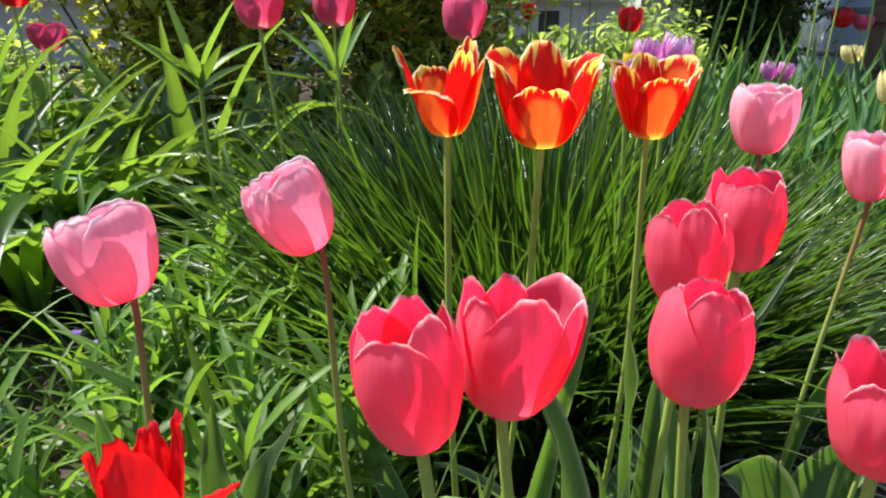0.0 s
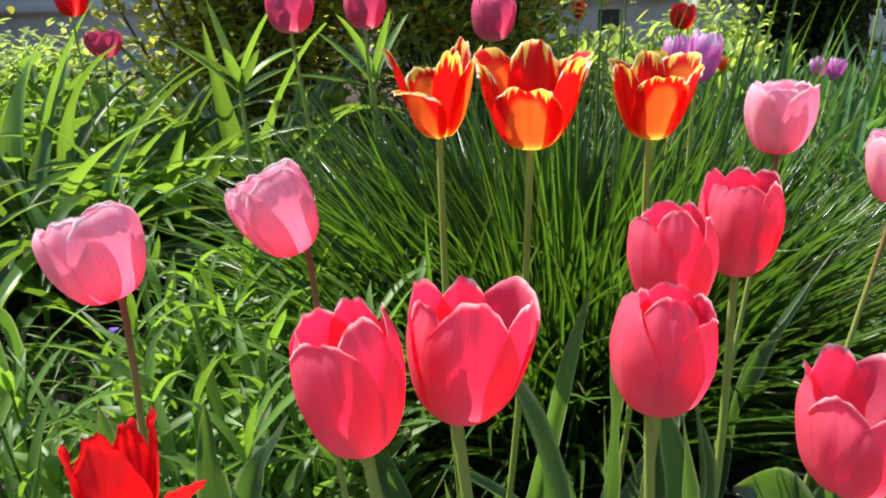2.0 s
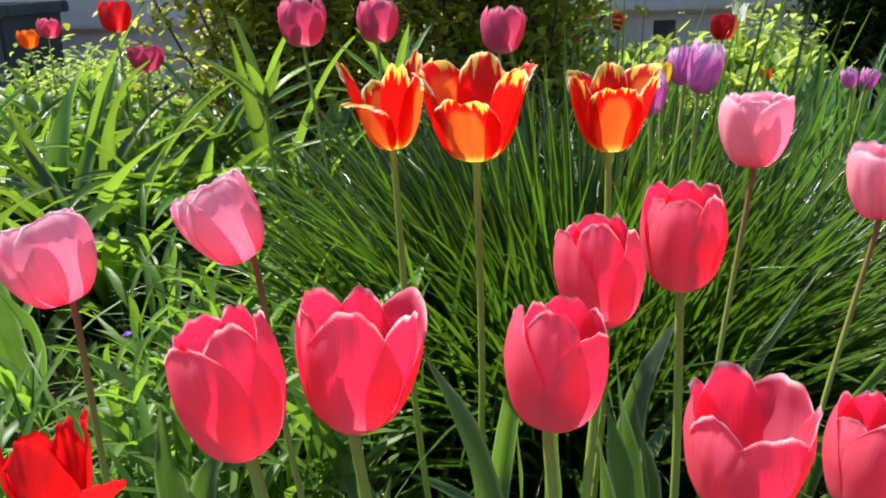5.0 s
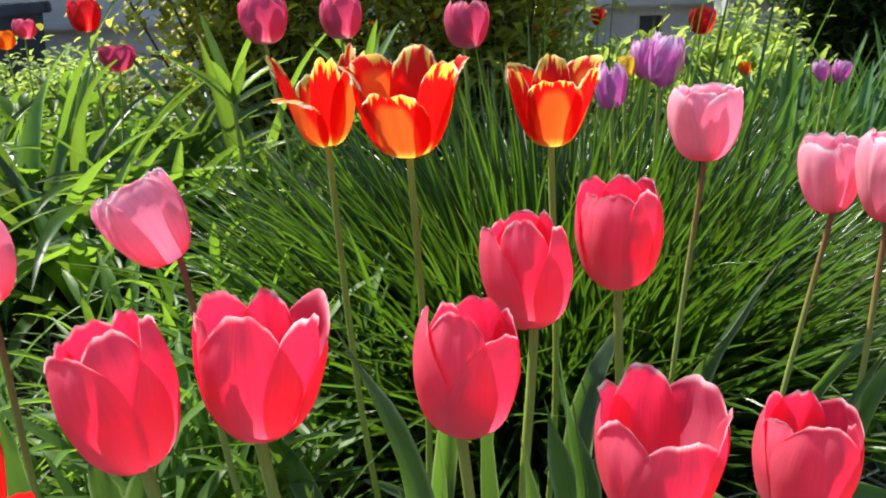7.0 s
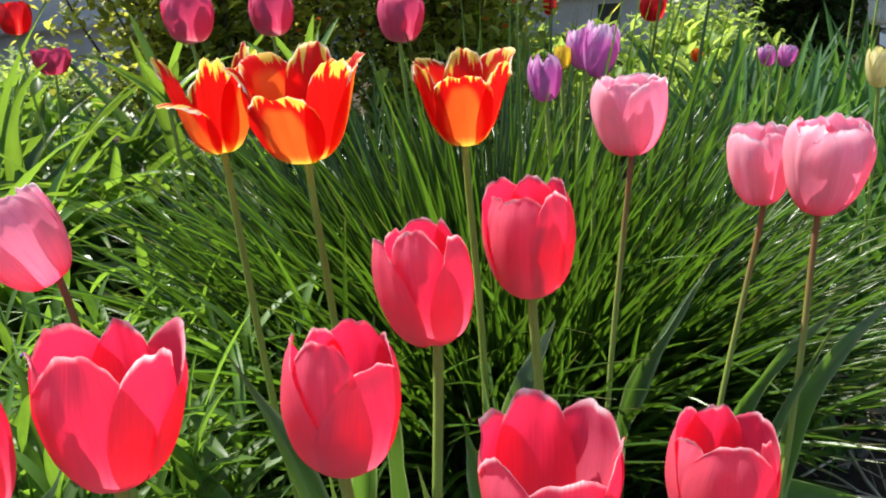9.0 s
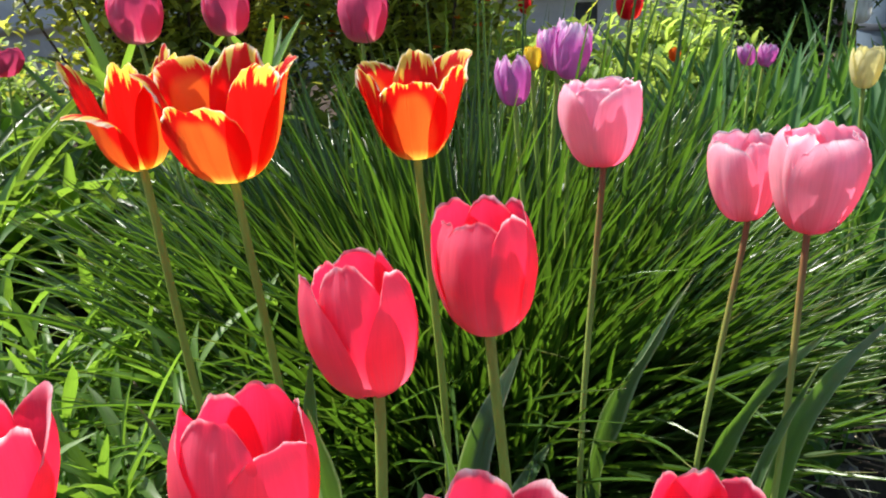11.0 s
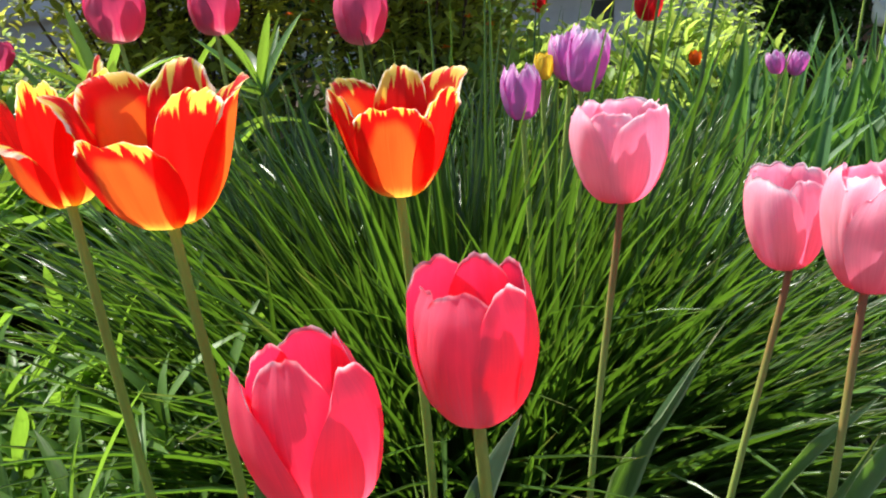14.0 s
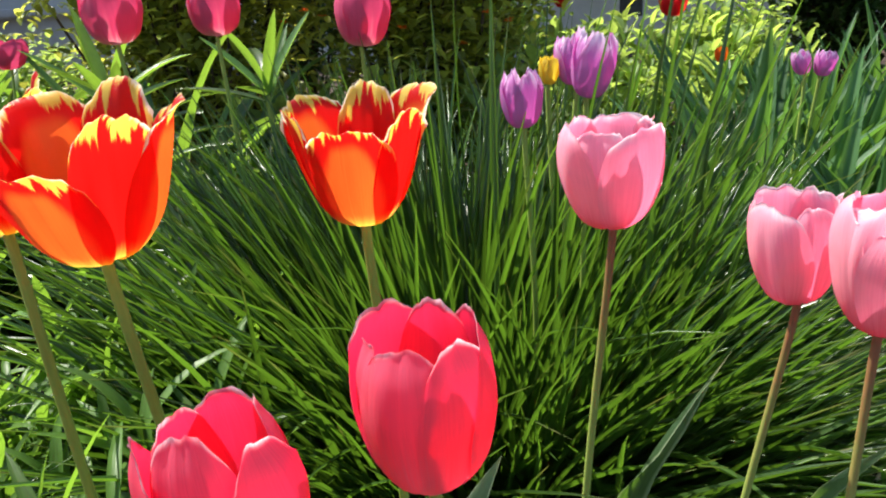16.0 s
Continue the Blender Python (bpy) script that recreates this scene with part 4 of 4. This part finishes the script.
for _ in range(150):
    x, y = (r3.uniform(-0.95, -0.25), r3.uniform(0.6, 1.25)) if r3.uniform() < 0.5 else (r3.uniform(0.3, 0.95), r3.uniform(0.6, 1.25))
    size = r3.uniform(0.004, 0.012)
    made = bmesh.ops.create_icosphere(bm, subdivisions=1, radius=size, matrix=Matrix.LocRotScale((x, y, ground_height(x, y) + size * 0.2), Euler(r3.uniform(0, 3, 3)), (1, r3.uniform(0.6, 1), r3.uniform(0.5, 0.9))))
    for v in made["verts"]:
        v.co += Vector(r3.normal(0, size * 0.12, 3))
tagged(new("pebbles", bm_mesh("pebbles", bm, STONE)), "small grey stones and clods on the soil", "stones", kind="stuff")


s = Sheet()
for _ in range(130):
    x, y = r3.uniform(0.40, 0.85), r3.uniform(0.68, 1.15)
    az, long = r3.uniform(0, 6.28), r3.uniform(0.05, 0.17)
    a = Vector((x, y, ground_height(x, y) + r3.uniform(0.004, 0.03)))
    b = a + Vector((math.cos(az) * long, math.sin(az) * long, r3.uniform(-0.004, 0.03)))
    mid = (a + b) / 2 + Vector((r3.normal(0, 0.010), r3.normal(0, 0.010), r3.uniform(0.0, 0.012)))
    tube(s, curve_through([a, mid, b], 5), [r3.uniform(0.0009, 0.0022)] * 6, 5)
tagged(new("straw", s.mesh("straw", STRAW)), "pale dry straw strewn on the bare soil", "straw", kind="stuff")

# ---------------------------------------------------------------- single plants and small blooms on the open soil
def broad_foliage(place, leaves, seed):
    head = thing("tulip_foliage", (*place, 0), "broad dark tulip leaves without a bloom, on bare soil", "plant", "tulip foliage")
    for k, (points, width, facing) in enumerate(leaves):
        rel = [Vector((0, 0, 0.005)), *[Vector(p) for p in points]]
        part("leaf", leaf_along(rel, width, facing, seed + k, 0.05, 0.35).mesh("leaf", TULIP_LEAF), head)


broad_foliage((-0.64, 0.90), (((( -0.01, -0.02, 0.14), (-0.02, -0.03, 0.27), (-0.07, -0.04, 0.36)), 0.062, -60), (((0.04, -0.03, 0.12), (0.05, -0.05, 0.20), (0.045, -0.07, 0.26)), 0.040, 20), (((-0.08, 0.0, 0.12), (-0.14, 0.0, 0.22), (-0.22, -0.02, 0.27)), 0.05, -90)), 1.0)
broad_foliage((-0.80, 0.98), ((((0.02, -0.02, 0.12), (0.05, -0.03, 0.22), (0.10, -0.05, 0.27)), 0.05, -90), (((-0.05, 0.0, 0.12), (-0.08, 0.0, 0.24), (-0.14, -0.02, 0.30)), 0.055, -60)), 3.0)
broad_foliage((0.31, 0.60), ((((-0.02, -0.02, 0.13), (-0.045, -0.035, 0.20), (-0.075, -0.05, 0.215)), 0.075, -95), (((0.03, 0.02, 0.12), (0.07, 0.02, 0.18), (0.13, 0.0, 0.20)), 0.06, -90)), 5.0)


def violet(place, tall, seed):
    rng = random.Random(seed)
    head = thing("violet", (*place, 0), "tiny violet flower on a thin stalk above the soil", "flower", "violets")
    s = Sheet()
    tube(s, curve_through([(0, 0, 0), (0.003, 0, tall * 0.5), (0, -0.002, tall)], 5), [0.0009] * 6, 5)
    part("stem", s.mesh("stem", STEM), head)
    for k in range(5):
        s = Sheet()
        blade(s, (0, -0.002, tall), k * 2 * math.pi / 5 + rng.uniform(-0.2, 0.2), rng.uniform(20, 50), 0.010, 0.009, 20, "lance", 4, 0.2, 0, 0, 2)
        part("petal", s.mesh("petal", VIOLET), head)


for k, (x, y, tall) in enumerate(((-0.467, 0.895, 0.17), (-0.49, 0.80, 0.06), (-0.43, 0.74, 0.05), (-0.452, 0.905, 0.15))):
    violet((x, y), tall, k)


# ---------------------------------------------------------------- things by the wall
def planter(place, wide, deep, tall):
    head = thing("planter_box", (*place, 0), "slate grey plastic planter box by the wall", "planter")
    bm = bmesh.new()
    bmesh.ops.create_cube(bm, size=1, matrix=Matrix.LocRotScale((0, 0, tall / 2), None, (wide, deep, tall)))
    for v in bm.verts:
        if v.co.z < tall / 2:
            v.co.x, v.co.y = v.co.x * 0.88, v.co.y * 0.88
    bmesh.ops.bevel(bm, geom=bm.edges[:], offset=0.02, segments=2, affect="EDGES")
    part("body", bm_mesh("body", bm, BOX), head)
    for dx, dy, lx, ly in ((0, -deep / 2, wide + 0.06, 0.05), (0, deep / 2, wide + 0.06, 0.05), (-wide / 2, 0, 0.05, deep - 0.052), (wide / 2, 0, 0.05, deep - 0.052)):
        bm = bmesh.new()
        bmesh.ops.create_cube(bm, size=1, matrix=Matrix.LocRotScale((dx, dy, tall + 0.005), None, (lx, ly, 0.06)))
        bmesh.ops.bevel(bm, geom=bm.edges[:], offset=0.008, segments=2, affect="EDGES")
        part("rim", bm_mesh("rim", bm, BOX), head)


planter((-3.05, 3.85), 0.8, 0.5, 0.50)


def barrel(place, radius, tall):
    head = thing("water_butt", (*place, 0), "blue-grey round water butt beside the fence", "barrel")
    s = Sheet()
    path = [Vector((0, 0, z)) for z in np.linspace(0, tall, 9)]
    tube(s, path, [radius * (0.9 + 0.1 * math.sin(math.pi * k / 8)) for k in range(9)], 24)
    part("body", s.mesh("body", PALE_BLUE), head)
    for z in (tall * 0.3, tall * 0.7, tall):
        s = Sheet()
        tube(s, [Vector((0, 0, z - 0.02)), Vector((0, 0, z)), Vector((0, 0, z + 0.012))], [radius * 1.0, radius * 1.03, radius * 1.0], 24)
        part("hoop", s.mesh("hoop", BOX), head)


barrel((1.98, 4.1), 0.16, 0.50)

fence = thing("fence", (3.05, 4.35, 0), "low brown timber fence with grey-brown boards", "fence")
for z in (0.30, 0.62):
    bm = bmesh.new()
    bmesh.ops.create_cube(bm, size=1, matrix=Matrix.LocRotScale((0, 0, z), None, (2.4, 0.05, 0.09)))
    bmesh.ops.bevel(bm, geom=bm.edges[:], offset=0.006, segments=1, affect="EDGES")
    part("rail", bm_mesh("rail", bm, PLANK), fence)
for k in range(17):
    bm = bmesh.new()
    bmesh.ops.create_cube(bm, size=1, matrix=Matrix.LocRotScale((-1.15 + k * 0.144, 0.036, 0.36), None, (0.115, 0.02, 0.76)))
    bmesh.ops.bevel(bm, geom=bm.edges[:], offset=0.005, segments=1, affect="EDGES")
    part("board", bm_mesh("board", bm, PLANK), fence)
